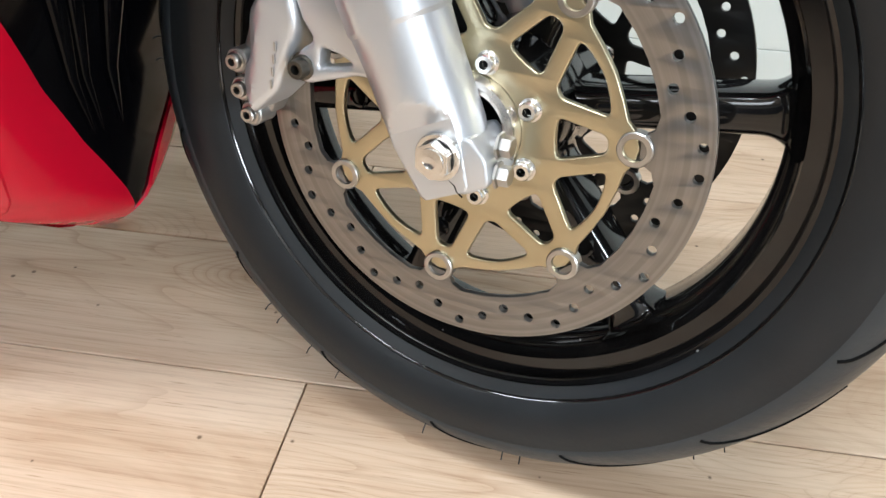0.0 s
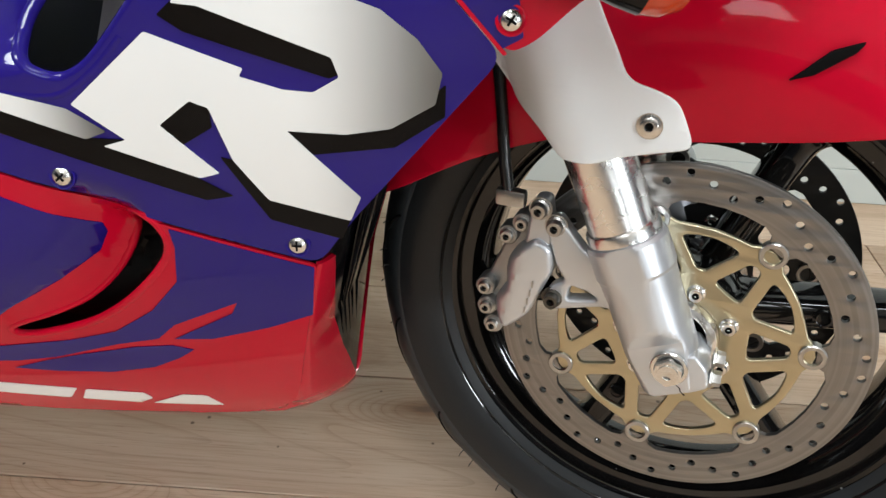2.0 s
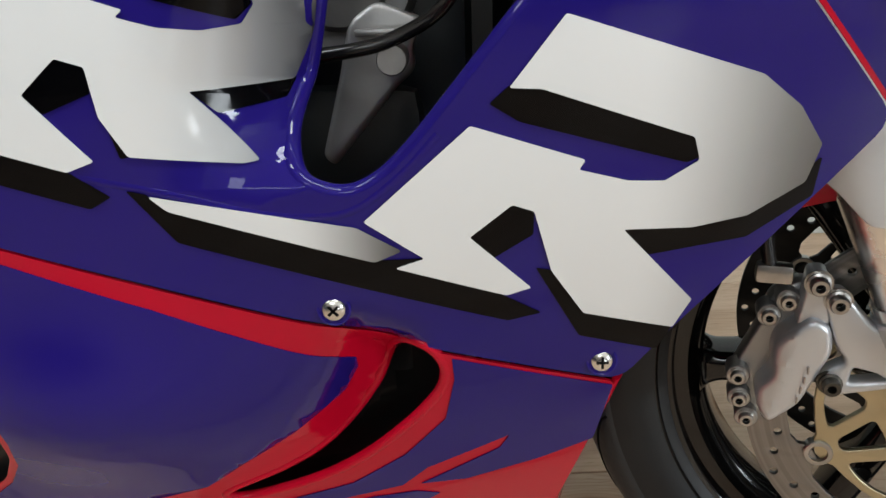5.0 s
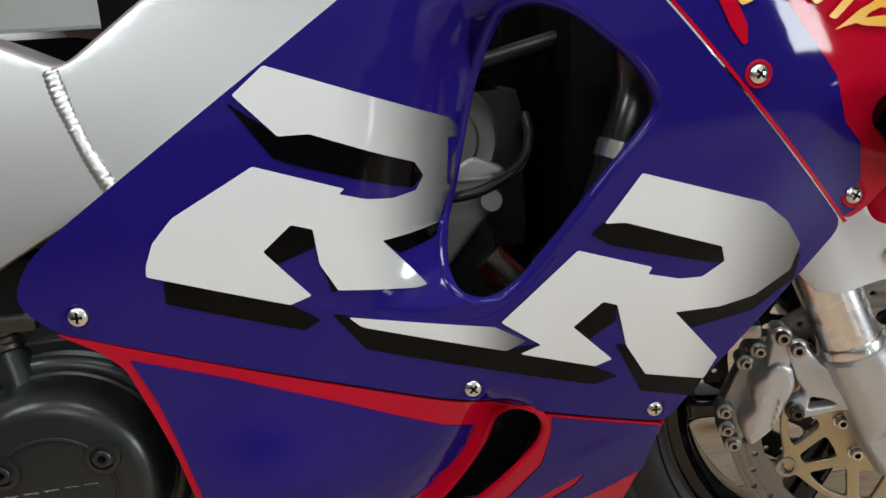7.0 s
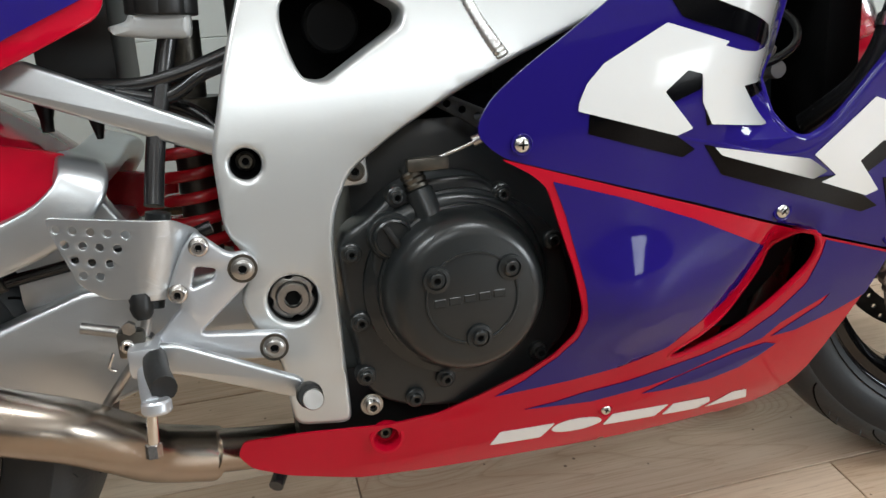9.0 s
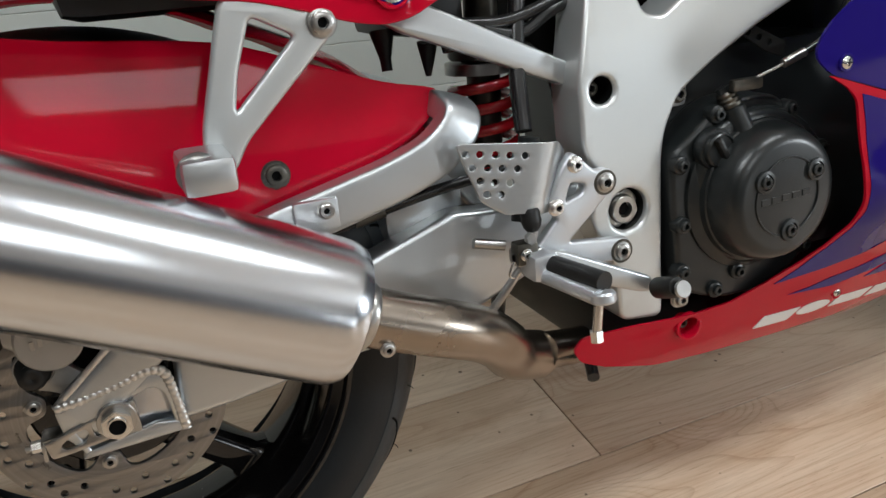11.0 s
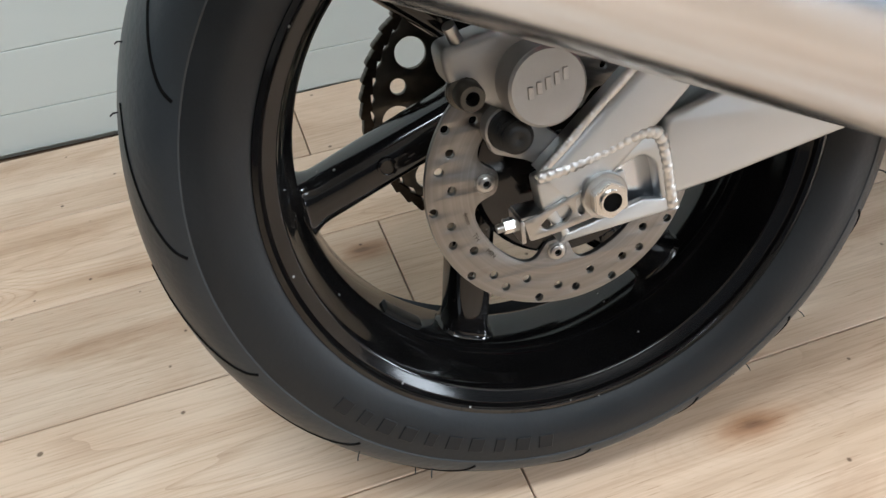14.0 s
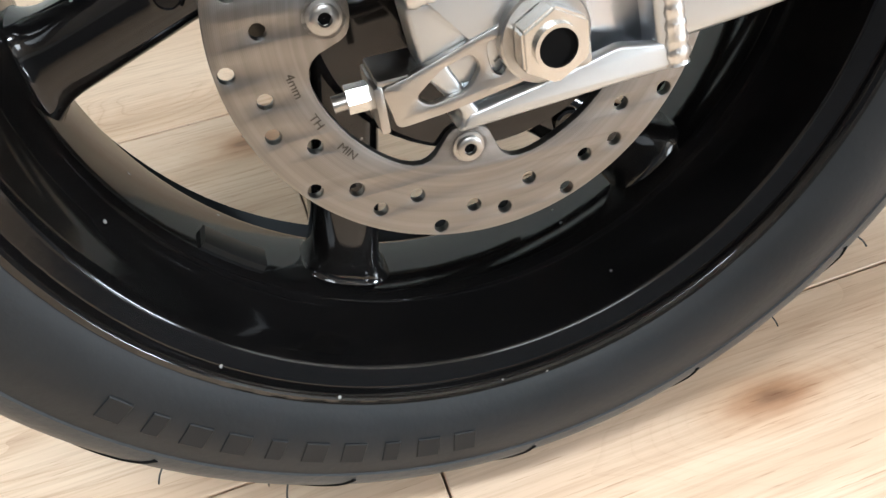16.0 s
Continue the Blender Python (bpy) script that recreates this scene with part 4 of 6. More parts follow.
def film(name, pts, mat, parent, off=0.0022, r=0.0012, smooth_line=False, label=""):
    o = flow(pts, 4) if smooth_line else fillet(pts, r, 3)
    return part(name, skin(o, (), off, 0.0008, 0.0, step=0.008), mat, parent, label, smooth=60)


# first letter form, its shadows, the bar and the second letter form
film("graphic_letter", [(0.834, 0.687), (0.948, 0.646), (0.956, 0.638), (0.95, 0.599), (0.938, 0.574), (0.896, 0.573), (0.924, 0.539), (0.917, 0.538), (0.865, 0.544), (0.855, 0.563), (0.853, 0.586), (0.84, 0.59), (0.821, 0.574), (0.848, 0.542), (0.834, 0.537), (0.748, 0.564), (0.749, 0.571), (0.755, 0.585), (0.769, 0.6), (0.821, 0.628), (0.875, 0.61), (0.871, 0.607), (0.888, 0.602), (0.905, 0.6), (0.921, 0.602), (0.927, 0.611), (0.921, 0.621), (0.857, 0.645), (0.838, 0.645), (0.814, 0.671)], WHITE_FADE1, panel, 0.0026, 0.0014, label="white letter graphic fading to black")
film("graphic_shadow", [(0.81, 0.667), (0.838, 0.646), (0.857, 0.645), (0.921, 0.621), (0.926, 0.611), (0.919, 0.604), (0.846, 0.627), (0.834, 0.632)], BLACKF, panel, 0.0019)
film("graphic_shadow", [(0.758, 0.561), (0.834, 0.537), (0.852, 0.524), (0.841, 0.518), (0.757, 0.545)], BLACKF, panel, 0.0019)
film("graphic_shadow", [(0.84, 0.59), (0.853, 0.586), (0.853, 0.574), (0.829, 0.565), (0.821, 0.574)], BLACKF, panel, 0.0019)
film("graphic_shadow", [(0.896, 0.573), (0.939, 0.575), (0.935, 0.566), (0.907, 0.562)], BLACKF, panel, 0.0019)
film("graphic_shadow", [(0.858, 0.557), (0.866, 0.544), (0.861, 0.543)], BLACKF, panel, 0.0019, 0.001)
film("graphic_bar", [(0.87, 0.524), (0.968, 0.504), (0.99, 0.49), (0.976, 0.484), (0.878, 0.516)], GREYBAR, panel, 0.0026, 0.002)
film("graphic_shadow", [(0.86, 0.527), (0.869, 0.525), (0.878, 0.516), (0.976, 0.485), (1.001, 0.485), (1.062, 0.447), (1.044, 0.443), (0.88, 0.499)], BLACKF, panel, 0.0019)
film("graphic_letter", [(1.068, 0.603), (1.161, 0.573), (1.182, 0.557), (1.197, 0.537), (1.193, 0.517), (1.166, 0.5), (1.138, 0.495), (1.102, 0.496), (1.145, 0.449), (1.137, 0.43), (1.085, 0.445), (1.066, 0.474), (1.056, 0.509), (1.045, 0.513), (1.024, 0.496), (1.056, 0.464), (1.043, 0.46), (0.986, 0.48), (1.001, 0.485), (0.972, 0.507), (1.025, 0.554), (1.08, 0.535), (1.077, 0.53), (1.102, 0.523), (1.12, 0.522), (1.136, 0.532), (1.132, 0.544), (1.058, 0.57), (1.043, 0.571)], WHITE_FADE2, panel, 0.0026, 0.0014, label="white letter graphic fading at its edge")
film("graphic_shadow", [(1.034, 0.564), (1.043, 0.572), (1.058, 0.57), (1.132, 0.545), (1.137, 0.534), (1.13, 0.531), (1.048, 0.555)], BLACKF, panel, 0.0019)
film("graphic_shadow", [(1.024, 0.496), (1.045, 0.513), (1.056, 0.509), (1.056, 0.496), (1.034, 0.482)], BLACKF, panel, 0.0019)
film("graphic_shadow", [(1.102, 0.496), (1.138, 0.496), (1.166, 0.501), (1.199, 0.53), (1.199, 0.509), (1.168, 0.487), (1.117, 0.48)], BLACKF, panel, 0.0019)
film("graphic_shadow", [(1.058, 0.476), (1.066, 0.474), (1.086, 0.445), (1.137, 0.43), (1.13, 0.414), (1.084, 0.429)], BLACKF, panel, 0.0019)

# lower fairing: red, with purple fields and flames
SLOT = flow([(0.984, 0.428), (0.998, 0.428), (1.006, 0.419), (1.009, 0.408), (1.006, 0.394), (0.996, 0.379), (0.982, 0.363), (0.962, 0.344), (0.938, 0.327), (0.914, 0.316), (0.889, 0.308), (0.873, 0.306), (0.866, 0.309), (0.867, 0.315), (0.880, 0.322), (0.905, 0.331), (0.929, 0.343), (0.950, 0.363), (0.966, 0.386), (0.974, 0.405)], 3)
LOWER = [(0.684, 0.531), (0.858, 0.474), (1.010, 0.421), (1.110, 0.389), (1.100, 0.343), (1.076, 0.240), (1.067, 0.216), (1.052, 0.199), (1.030, 0.1925), (0.977, 0.190), (0.850, 0.196), (0.724, 0.205), (0.620, 0.209), (0.557, 0.213), (0.489, 0.232), (0.456, 0.248), (0.445, 0.266), (0.452, 0.282), (0.507, 0.284), (0.587, 0.281), (0.634, 0.286), (0.674, 0.302), (0.714, 0.320), (0.739, 0.338), (0.755, 0.363), (0.757, 0.388), (0.747, 0.432), (0.734, 0.472), (0.724, 0.502), (0.711, 0.515)]
lower = part("lower_fairing", skin(fillet(LOWER, 0.006), [SLOT, ring(0.583, 0.266, 0.0115, 20)], 0, 0.003, 0.0, step=0.008, bend=False), RED, bike, "red lower fairing with purple flame graphics", smooth=60)
film("purple_field", [(0.728, 0.508), (0.790, 0.488), (0.859, 0.461), (0.910, 0.437), (0.946, 0.420), (0.957, 0.412), (0.957, 0.403), (0.948, 0.386), (0.918, 0.363), (0.881, 0.340), (0.858, 0.323), (0.809, 0.309), (0.758, 0.302), (0.686, 0.2965), (0.713, 0.311), (0.742, 0.335), (0.757, 0.356), (0.762, 0.378), (0.758, 0.408), (0.749, 0.444), (0.740, 0.477)], PURPLE, lower, 0.0019)
film("purple_flame", [(0.718, 0.273), (0.791, 0.267), (0.823, 0.270), (0.856, 0.273), (0.889, 0.280), (0.944, 0.299), (0.978, 0.307), (0.995, 0.324), (1.047, 0.350), (1.041, 0.338), (0.990, 0.307), (1.020, 0.308), (1.067, 0.323), (1.101, 0.338), (1.108, 0.387), (1.013, 0.418), (1.014, 0.402), (1.008, 0.370), (0.982, 0.339), (0.947, 0.314), (0.908, 0.302), (0.865, 0.294), (0.822, 0.286), (0.779, 0.282), (0.749, 0.276)], PURPLE, lower, 0.0019, 0.001)
film("purple_flame", [(0.848, 0.263), (0.879, 0.275), (0.912, 0.285), (0.957, 0.296), (0.986, 0.299), (1.002, 0.294), (0.988, 0.283), (0.964, 0.270), (0.928, 0.262), (0.881, 0.261)], PURPLE, lower, 0.0019, 0.001)
part("slot_lip", loop_tube([(x, side_y(x, z) + 0.001, z) for x, z in SLOT], 0.0034), RED, lower, smooth=60)
inner = skin(flow([(1.02, 0.43), (0.95, 0.43), (0.85, 0.33), (0.86, 0.30), (0.94, 0.30), (1.01, 0.36)], 3), [], -0.055, 0.004, bend=False)
part("duct_wall", inner, PLASTIC, lower)
# the maker's mark as plain white blocks, one a character
for pts in ([(0.687, 0.230), (0.741, 0.227), (0.755, 0.245), (0.696, 0.247)], flow([(0.752, 0.236), (0.764, 0.229), (0.790, 0.227), (0.808, 0.232), (0.804, 0.240), (0.784, 0.245), (0.762, 0.244)], 3),
            [(0.812, 0.226), (0.876, 0.220), (0.888, 0.236), (0.820, 0.241)], [(0.886, 0.219), (0.934, 0.214), (0.947, 0.222), (0.942, 0.231), (0.895, 0.235)], [(0.944, 0.213), (1.004, 0.209), (0.994, 0.227), (0.974, 0.229)]):
    film("maker_mark", pts, WHITE, lower, 0.0019, 0.002)
part("recess", lathe([(0.0165, 0.0), (0.0165, -0.004), (0.0135, -0.0045), (0.0115, 0.0), (0.0110, 0.012), (0.0001, 0.012)], 24, False), RED, lower, m=Matrix.Translation((0.583, side_y(0.583, 0.266), 0.266)))
bolt(lower, 0.583, side_y(0.583, 0.266) + 0.012, 0.266, 0.006, BOLTD, 0.006)
screw(lower, 0.810, side_y(0.810, 0.250) - 0.0018, 0.250, 0.0058, collar=RED)
# screws along the seams
for x, z in ((0.702, 0.541), (0.952, 0.456), (1.099, 0.408)):
    screw(panel, x, side_y(x, z) - 0.0018, z, turn=900 * x)

# upper cowl in front of the seam, red over purple
cowl = part("upper_cowl", skin(fillet([(1.006, 0.796), (1.073, 0.724), (1.235, 0.550), (1.250, 0.558), (1.276, 0.584), (1.320, 0.606), (1.420, 0.650), (1.50, 0.70), (1.50, 0.80), (1.20, 0.83)], 0.010), [], -0.001, 0.003, bend=False), RED, bike, "red and purple front cowl", smooth=60)
film("purple_field", [(1.005, 0.792), (1.057, 0.738), (1.231, 0.553), (1.243, 0.560), (1.234, 0.608), (1.218, 0.624), (1.207, 0.656), (1.174, 0.694), (1.142, 0.735), (1.12, 0.79)], PURPLE, cowl, 0.0012)
film("red_flame", [(1.090, 0.741), (1.100, 0.745), (1.111, 0.738), (1.119, 0.728), (1.122, 0.716), (1.130, 0.704), (1.136, 0.693), (1.137, 0.681), (1.134, 0.680), (1.125, 0.691), (1.119, 0.703), (1.113, 0.713), (1.105, 0.721), (1.098, 0.731)], RED, cowl, 0.0024, 0.001)
for pts in ([(1.138, 0.727), (1.142, 0.730), (1.144, 0.724), (1.150, 0.720), (1.145, 0.715), (1.143, 0.708), (1.132, 0.704), (1.127, 0.709), (1.127, 0.713), (1.141, 0.721)],
            [(1.191, 0.729), (1.214, 0.724), (1.239, 0.715), (1.246, 0.697), (1.236, 0.699), (1.232, 0.711), (1.213, 0.719), (1.192, 0.724)],
            [(1.196, 0.694), (1.202, 0.692), (1.222, 0.708), (1.216, 0.711)],
            [(1.187, 0.712), (1.195, 0.717), (1.204, 0.715), (1.205, 0.711), (1.196, 0.709), (1.191, 0.704), (1.186, 0.702), (1.182, 0.705)],
            [(1.201, 0.685), (1.208, 0.689), (1.221, 0.697), (1.231, 0.701), (1.237, 0.704), (1.245, 0.707), (1.246, 0.700), (1.230, 0.695), (1.226, 0.692), (1.247, 0.693), (1.248, 0.685), (1.225, 0.687), (1.219, 0.689), (1.208, 0.687)],
            [(1.159, 0.713), (1.171, 0.732), (1.177, 0.733), (1.173, 0.716), (1.166, 0.704)]):
    film("yellow_stroke", pts, YELLOW, cowl, 0.0030, 0.002)
film("red_edge", [(1.003, 0.796), (1.070, 0.724), (1.232, 0.549), (1.2342, 0.5502), (1.0722, 0.7249), (1.0055, 0.7966)], RED, cowl, 0.0022, 0.0005)
for x, z in ((1.146, 0.661), (1.235, 0.570)):
    screw(cowl, x, side_y(x, z) - 0.0022, z, turn=900 * x, collar=RED)


# ---- frame and engine ----
def inward(x, z):
    """The frame plate leans in towards its top and out towards the steering head."""
    bend = 0.03 * math.log(1 + math.exp((z - 0.575) / 0.03))
    out = 0.03 * math.log(1 + math.exp((x - 0.58) / 0.03))
    return -0.172 + 0.33 * bend - 0.15 * out


def bent(outline, holes, thick, bevel, off=0.0, step=0.015):
    bm = sliced(plate(outline, holes, 0, thick, bevel, 3), step)
    for v in bm.verts:
        v.co.y += inward(v.co.x, v.co.z) - off + thick / 2
    return bm


FRAME = fillet([(0.520, 0.735), (0.503, 0.697), (0.486, 0.649), (0.474, 0.609), (0.458, 0.545), (0.460, 0.478), (0.481, 0.447), (0.465, 0.416), (0.476, 0.385), (0.495, 0.354), (0.500, 0.289), (0.553, 0.283), (0.552, 0.349), (0.552, 0.395), (0.552, 0.460), (0.556, 0.486), (0.572, 0.520), (0.617, 0.551), (0.667, 0.579), (0.725, 0.606), (0.900, 0.680), (1.0, 0.72), (0.93, 0.80), (0.84, 0.800), (0.745, 0.740), (0.684, 0.695), (0.640, 0.715), (0.585, 0.735)], 0.012)
WINDOW = fillet([(0.530, 0.668), (0.546, 0.676), (0.613, 0.668), (0.633, 0.655), (0.630, 0.641), (0.560, 0.597), (0.541, 0.601), (0.533, 0.621), (0.527, 0.650)], 0.008)
frame_ = part("frame", bent(FRAME, [WINDOW, ring(0.485, 0.5345, 0.0135, 24), ring(0.5115, 0.4105, 0.0225, 32), ring(0.529, 0.690, 0.0105, 20)], 0.055, 0.0045), FRAME_ALU, bike, "brushed aluminium twin-spar frame", smooth=50)
part("frame_bore", lathe([(0.0133, 0.006), (0.0130, 0.030), (0.0001, 0.030)], 24, False), SHADE_BLACK, frame_, m=Matrix.Translation((0.485, -0.172, 0.5345)))
bolt(frame_, 0.485, -0.145, 0.5345, 0.0070, BOLTD, 0.006)
bolt(frame_, 0.529, inward(0.529, 0.690) + 0.010, 0.690, 0.0075, BOLTD, 0.007)
part("seat_rail", plate(fillet([(0.385, 0.720), (0.385, 0.704), (0.470, 0.688), (0.530, 0.680), (0.530, 0.700)], 0.004), [], -0.112, 0.02, 0.004, 2), ALU, frame_, "aluminium seat rail")
# weld across the spar
pts = [Vector((0.677, 0, 0.694)), Vector((0.684, 0, 0.672)), Vector((0.697, 0, 0.640)), Vector((0.714, 0, 0.609))]
weld("weld", [(p.x, inward(p.x, p.z) - 0.001, p.z) for p in pts], 0.0058, frame_)
# swingarm pivot
part("pivot_recess", lathe([(0.0222, -0.166), (0.0220, -0.148), (0.0001, -0.148)], 36, False), PLASTIC, frame_, m=Matrix.Translation((0.5115, 0, 0.4105)))
ln = []
for i in range(36):
    r = 0.0205 if i % 9 > 1 else 0.0175
    ln.append((0.5115 + r * math.cos(2 * math.pi * i / 36), 0.4095 + r * math.sin(2 * math.pi * i / 36)))
part("lock_ring", plate(ln, [ring(0.5115, 0.4095, 0.0150, 28)], -0.156, 0.006, 0.0008), STEEL, frame_, "slotted steel lock ring")
part("pivot_nut", lathe([(0.0146, -0.155), (0.0146, -0.165), (0.0136, -0.166), (0.0082, -0.166), (0.0078, -0.160), (0.0001, -0.160)], 32, False), STEEL, frame_, m=Matrix.Translation((0.5115, 0, 0.4095)))
part("hex_socket", lathe([(0.0076, -0.1605), (0.0001, -0.1605)], 6, False), SHADE_BLACK, frame_, m=Matrix.Translation((0.5115, -0.001, 0.4095)))
part("left_spar", block(0.50, 0.86, 0.12, 0.17, 0.58, 0.74, 0.02), ALU, frame_, "far-side frame spar")

eng = part("engine", block(0.57, 1.00, -0.135, 0.17, 0.30, 0.56, 0.02), CASE, bike, "black and silver in-line engine block")
part("head_cover", block(0.80, 1.03, -0.12, 0.16, 0.52, 0.66, 0.02), CASE, eng)
part("sump", block(0.64, 0.95, -0.10, 0.12, 0.205, 0.31, 0.03), CASE, eng)
part("sump_tail", block(0.50, 0.66, -0.125, 0.125, 0.225, 0.32, 0.015), CASE, eng)
# plain blocks, here and the airbox, stop light in the opening; colour paints its shade
part("radiator", block(1.055, 1.095, -0.16, 0.16, 0.36, 0.74, 0.006), SHADE_BLACK, bike, "radiator block, blackened for the shade behind the fairing")
part("airbox", block(0.70, 1.02, -0.10, 0.12, 0.66, 0.80, 0.02), SHADE_BLACK, eng)
CASE_OUT = flow([(0.560, 0.462), (0.584, 0.480), (0.611, 0.500), (0.643, 0.508), (0.685, 0.506), (0.712, 0.486), (0.740, 0.466), (0.765, 0.430), (0.770, 0.360), (0.738, 0.320), (0.690, 0.293), (0.622, 0.292), (0.572, 0.316), (0.562, 0.370), (0.556, 0.430)], 5)
cc = part("clutch_case", plate(CASE_OUT, [], -0.158, 0.05, 0.006, 3), CASE, bike, "satin black clutch cover")
CX, CZ = 0.660, 0.411
part("cover_drum", lathe([(0.088, -0.180), (0.087, -0.187), (0.080, -0.190), (0.0765, -0.192), (0.0755, -0.199), (0.0735, -0.200), (0.0730, -0.206), (0.0700, -0.219), (0.0660, -0.2275), (0.0600, -0.2325), (0.0540, -0.2335), (0.0001, -0.2335)], 72, False), CASE, cc, m=Matrix.Translation((CX, 0, CZ)))
part("cover_rib", lathe([(0.0395, -0.2345), (0.0400, -0.2352), (0.0412, -0.2352), (0.0417, -0.2345), (0.0417, -0.2330), (0.0395, -0.2330)], 60, True, 45, 138), CASE, cc, m=Matrix.Translation((CX, 0, CZ)))
part("cover_rib", lathe([(0.0395, -0.2345), (0.0400, -0.2352), (0.0412, -0.2352), (0.0417, -0.2345), (0.0417, -0.2330), (0.0395, -0.2330)], 60, True, 290, 385), CASE, cc, m=Matrix.Translation((CX, 0, CZ)))
part("cover_rib", lathe([(0.0395, -0.2345), (0.0400, -0.2352), (0.0412, -0.2352), (0.0417, -0.2345), (0.0417, -0.2330), (0.0395, -0.2330)], 60, True, 160, 258), CASE, cc, m=Matrix.Translation((CX, 0, CZ)))
for i in range(5):
    part("maker_mark", block(CX - 0.034 + 0.0132 * i, CX - 0.0235 + 0.0132 * i, -0.2345, -0.233, CZ - 0.005 + 0.0006 * i, CZ + 0.002 + 0.0006 * i, 0.0006, 1), CASE, cc)
for x, z in ((0.629, 0.431), (0.695, 0.434), (0.664, 0.375)):
    part("boss", lathe([(0.0120, -0.232), (0.0115, -0.2365), (0.0085, -0.2370), (0.0080, -0.2350), (0.0001, -0.2350)], 28, False), CASE, cc, m=Matrix.Translation((x, 0, z)))
    bolt(cc, x, -0.2345, z, 0.0062, CASE, 0.0045)
part("cover_step", plate(flow([(0.631, 0.493), (0.592, 0.476), (0.582, 0.443), (0.587, 0.392), (0.608, 0.352), (0.645, 0.330), (0.700, 0.333), (0.738, 0.372), (0.742, 0.430), (0.715, 0.476), (0.675, 0.494)], 5), [], -0.178, 0.034, 0.009, 4), CASE, cc)
for x, z in ((0.609, 0.496), (0.565, 0.450), (0.568, 0.386), (0.568, 0.334), (0.612, 0.305), (0.642, 0.320), (0.735, 0.332), (0.752, 0.44), (0.705, 0.489)):
    part("boss", lathe([(0.0098, -0.176), (0.0092, -0.187), (0.0080, -0.188), (0.0001, -0.188)], 22, False), CASE, cc, m=Matrix.Translation((x, 0, z)))
    bolt(cc, x, -0.187, z, 0.0058, CASE, 0.006)
cap = part("oil_cap", lathe([(0.0215, -0.186), (0.0212, -0.196), (0.0200, -0.198), (0.0180, -0.198), (0.0172, -0.203), (0.0155, -0.2045), (0.0145, -0.2025), (0.0001, -0.2025)], 36, False), CASE, cc, m=Matrix.Translation((0.601, 0, 0.463)))
part("grip", block(-0.0150, 0.0150, -0.210, -0.200, -0.0032, 0.0032, 0.0025), PLASTIC, cap).rotation_euler = (0, radians(60), 0)
# clutch arm with its cable
arm = part("clutch_arm", lathe([(0.0001, 0.034), (0.0085, 0.034), (0.0085, 0.012), (0.0125, 0.010), (0.0125, -0.030), (0.0001, -0.030)], 24, False), CASE, bike, "black clutch release post", Matrix.Translation((0.632, -0.188, 0.490)) @ Matrix.Rotation(radians(72), 4, "X") @ Matrix.Rotation(radians(16), 4, "Z"))
part("arm_spring", lathe([(0.0105, 0.012), (0.0112, 0.015), (0.0100, 0.017), (0.0112, 0.020), (0.0100, 0.022), (0.0112, 0.025), (0.0095, 0.028)], 20, False), BOLTD, arm)
part("lever", block(0.618, 0.655, -0.200, -0.190, 0.518, 0.530, 0.003), BOLTD, bike, "dark clutch release lever")
part("clutch_cable", tube([(0.640, -0.195, 0.526), (0.668, -0.200, 0.536), (0.690, -0.205, 0.545)], 0.0016), STEEL, bike, "steel clutch cable")
part("cable_adjuster", tube([(0.676, -0.203, 0.540), (0.700, -0.206, 0.549)], 0.0048), STEEL, bike)
part("cable_sheath", tube([(0.700, -0.206, 0.549), (0.74, -0.20, 0.565), (0.80, -0.17, 0.60)], 0.0042), HOSE, bike)
part("heat_shield", plate(fillet([(0.640, 0.578), (0.652, 0.586), (0.715, 0.556), (0.712, 0.540), (0.690, 0.548)], 0.004), [ring(0.664 + 0.014 * i, 0.571 - 0.0065 * i, 0.0035, 10) for i in range(3)], -0.165, 0.003), PLASTIC, bike, "drilled black heat shield")
eb = part("engine_mount", block(0.553, 0.590, -0.165, -0.125, 0.505, 0.535, 0.008), ALU, bike, "cast engine mounting lug")
bolt(eb, 0.577, -0.165, 0.519, 0.0075, BOLTD, 0.005)
bolt(bike, 0.572, -0.176, 0.300, 0.0068, STEEL, 0.008, washer=0.0105)

# what shows inside the air opening
hd = part("cylinder_head", plate(fillet([(0.958, 0.598), (0.974, 0.610), (1.003, 0.598), (0.994, 0.584), (0.996, 0.570), (0.986, 0.562), (0.945, 0.514), (0.938, 0.520), (0.952, 0.570)], 0.006), [], -0.150, 0.02, 0.004, 2), CAST, bike, "cast silver engine bracket")
part("rib", block(0.962, 0.990, -0.166, -0.158, 0.590, 0.594, 0.0015), CAST, hd)
part("pulse_cover", lathe([(0.046, -0.13), (0.046, -0.150), (0.042, -0.156), (0.038, -0.154), (0.030, -0.154), (0.027, -0.158), (0.0001, -0.158)], 48, False), CAST_SHADED, bike, "round cast silver cover, darkened for the recess shade", Matrix.Translation((0.953, 0, 0.622)))
part("plug", lathe([(0.0001, -0.185), (0.0080, -0.185), (0.0088, -0.183), (0.0088, -0.160), (0.0001, -0.160)], 24, False), CAST, hd, m=Matrix.Translation((0.984, 0, 0.578)))
part("wire_loom", tube([(0.93, -0.175, 0.580), (0.958, -0.184, 0.583), (0.982, -0.184, 0.588), (1.008, -0.176, 0.601), (1.022, -0.155, 0.618), (1.028, -0.12, 0.634)], 0.0042), HOSE, bike, "black wiring loom")
part("coolant_hose", tube([(1.030, -0.17, 0.52), (1.047, -0.215, 0.556), (1.056, -0.232, 0.585), (1.065, -0.236, 0.614), (1.079, -0.230, 0.653), (1.09, -0.19, 0.70)], 0.0150), HOSE, bike, "black coolant hose with a steel clip")
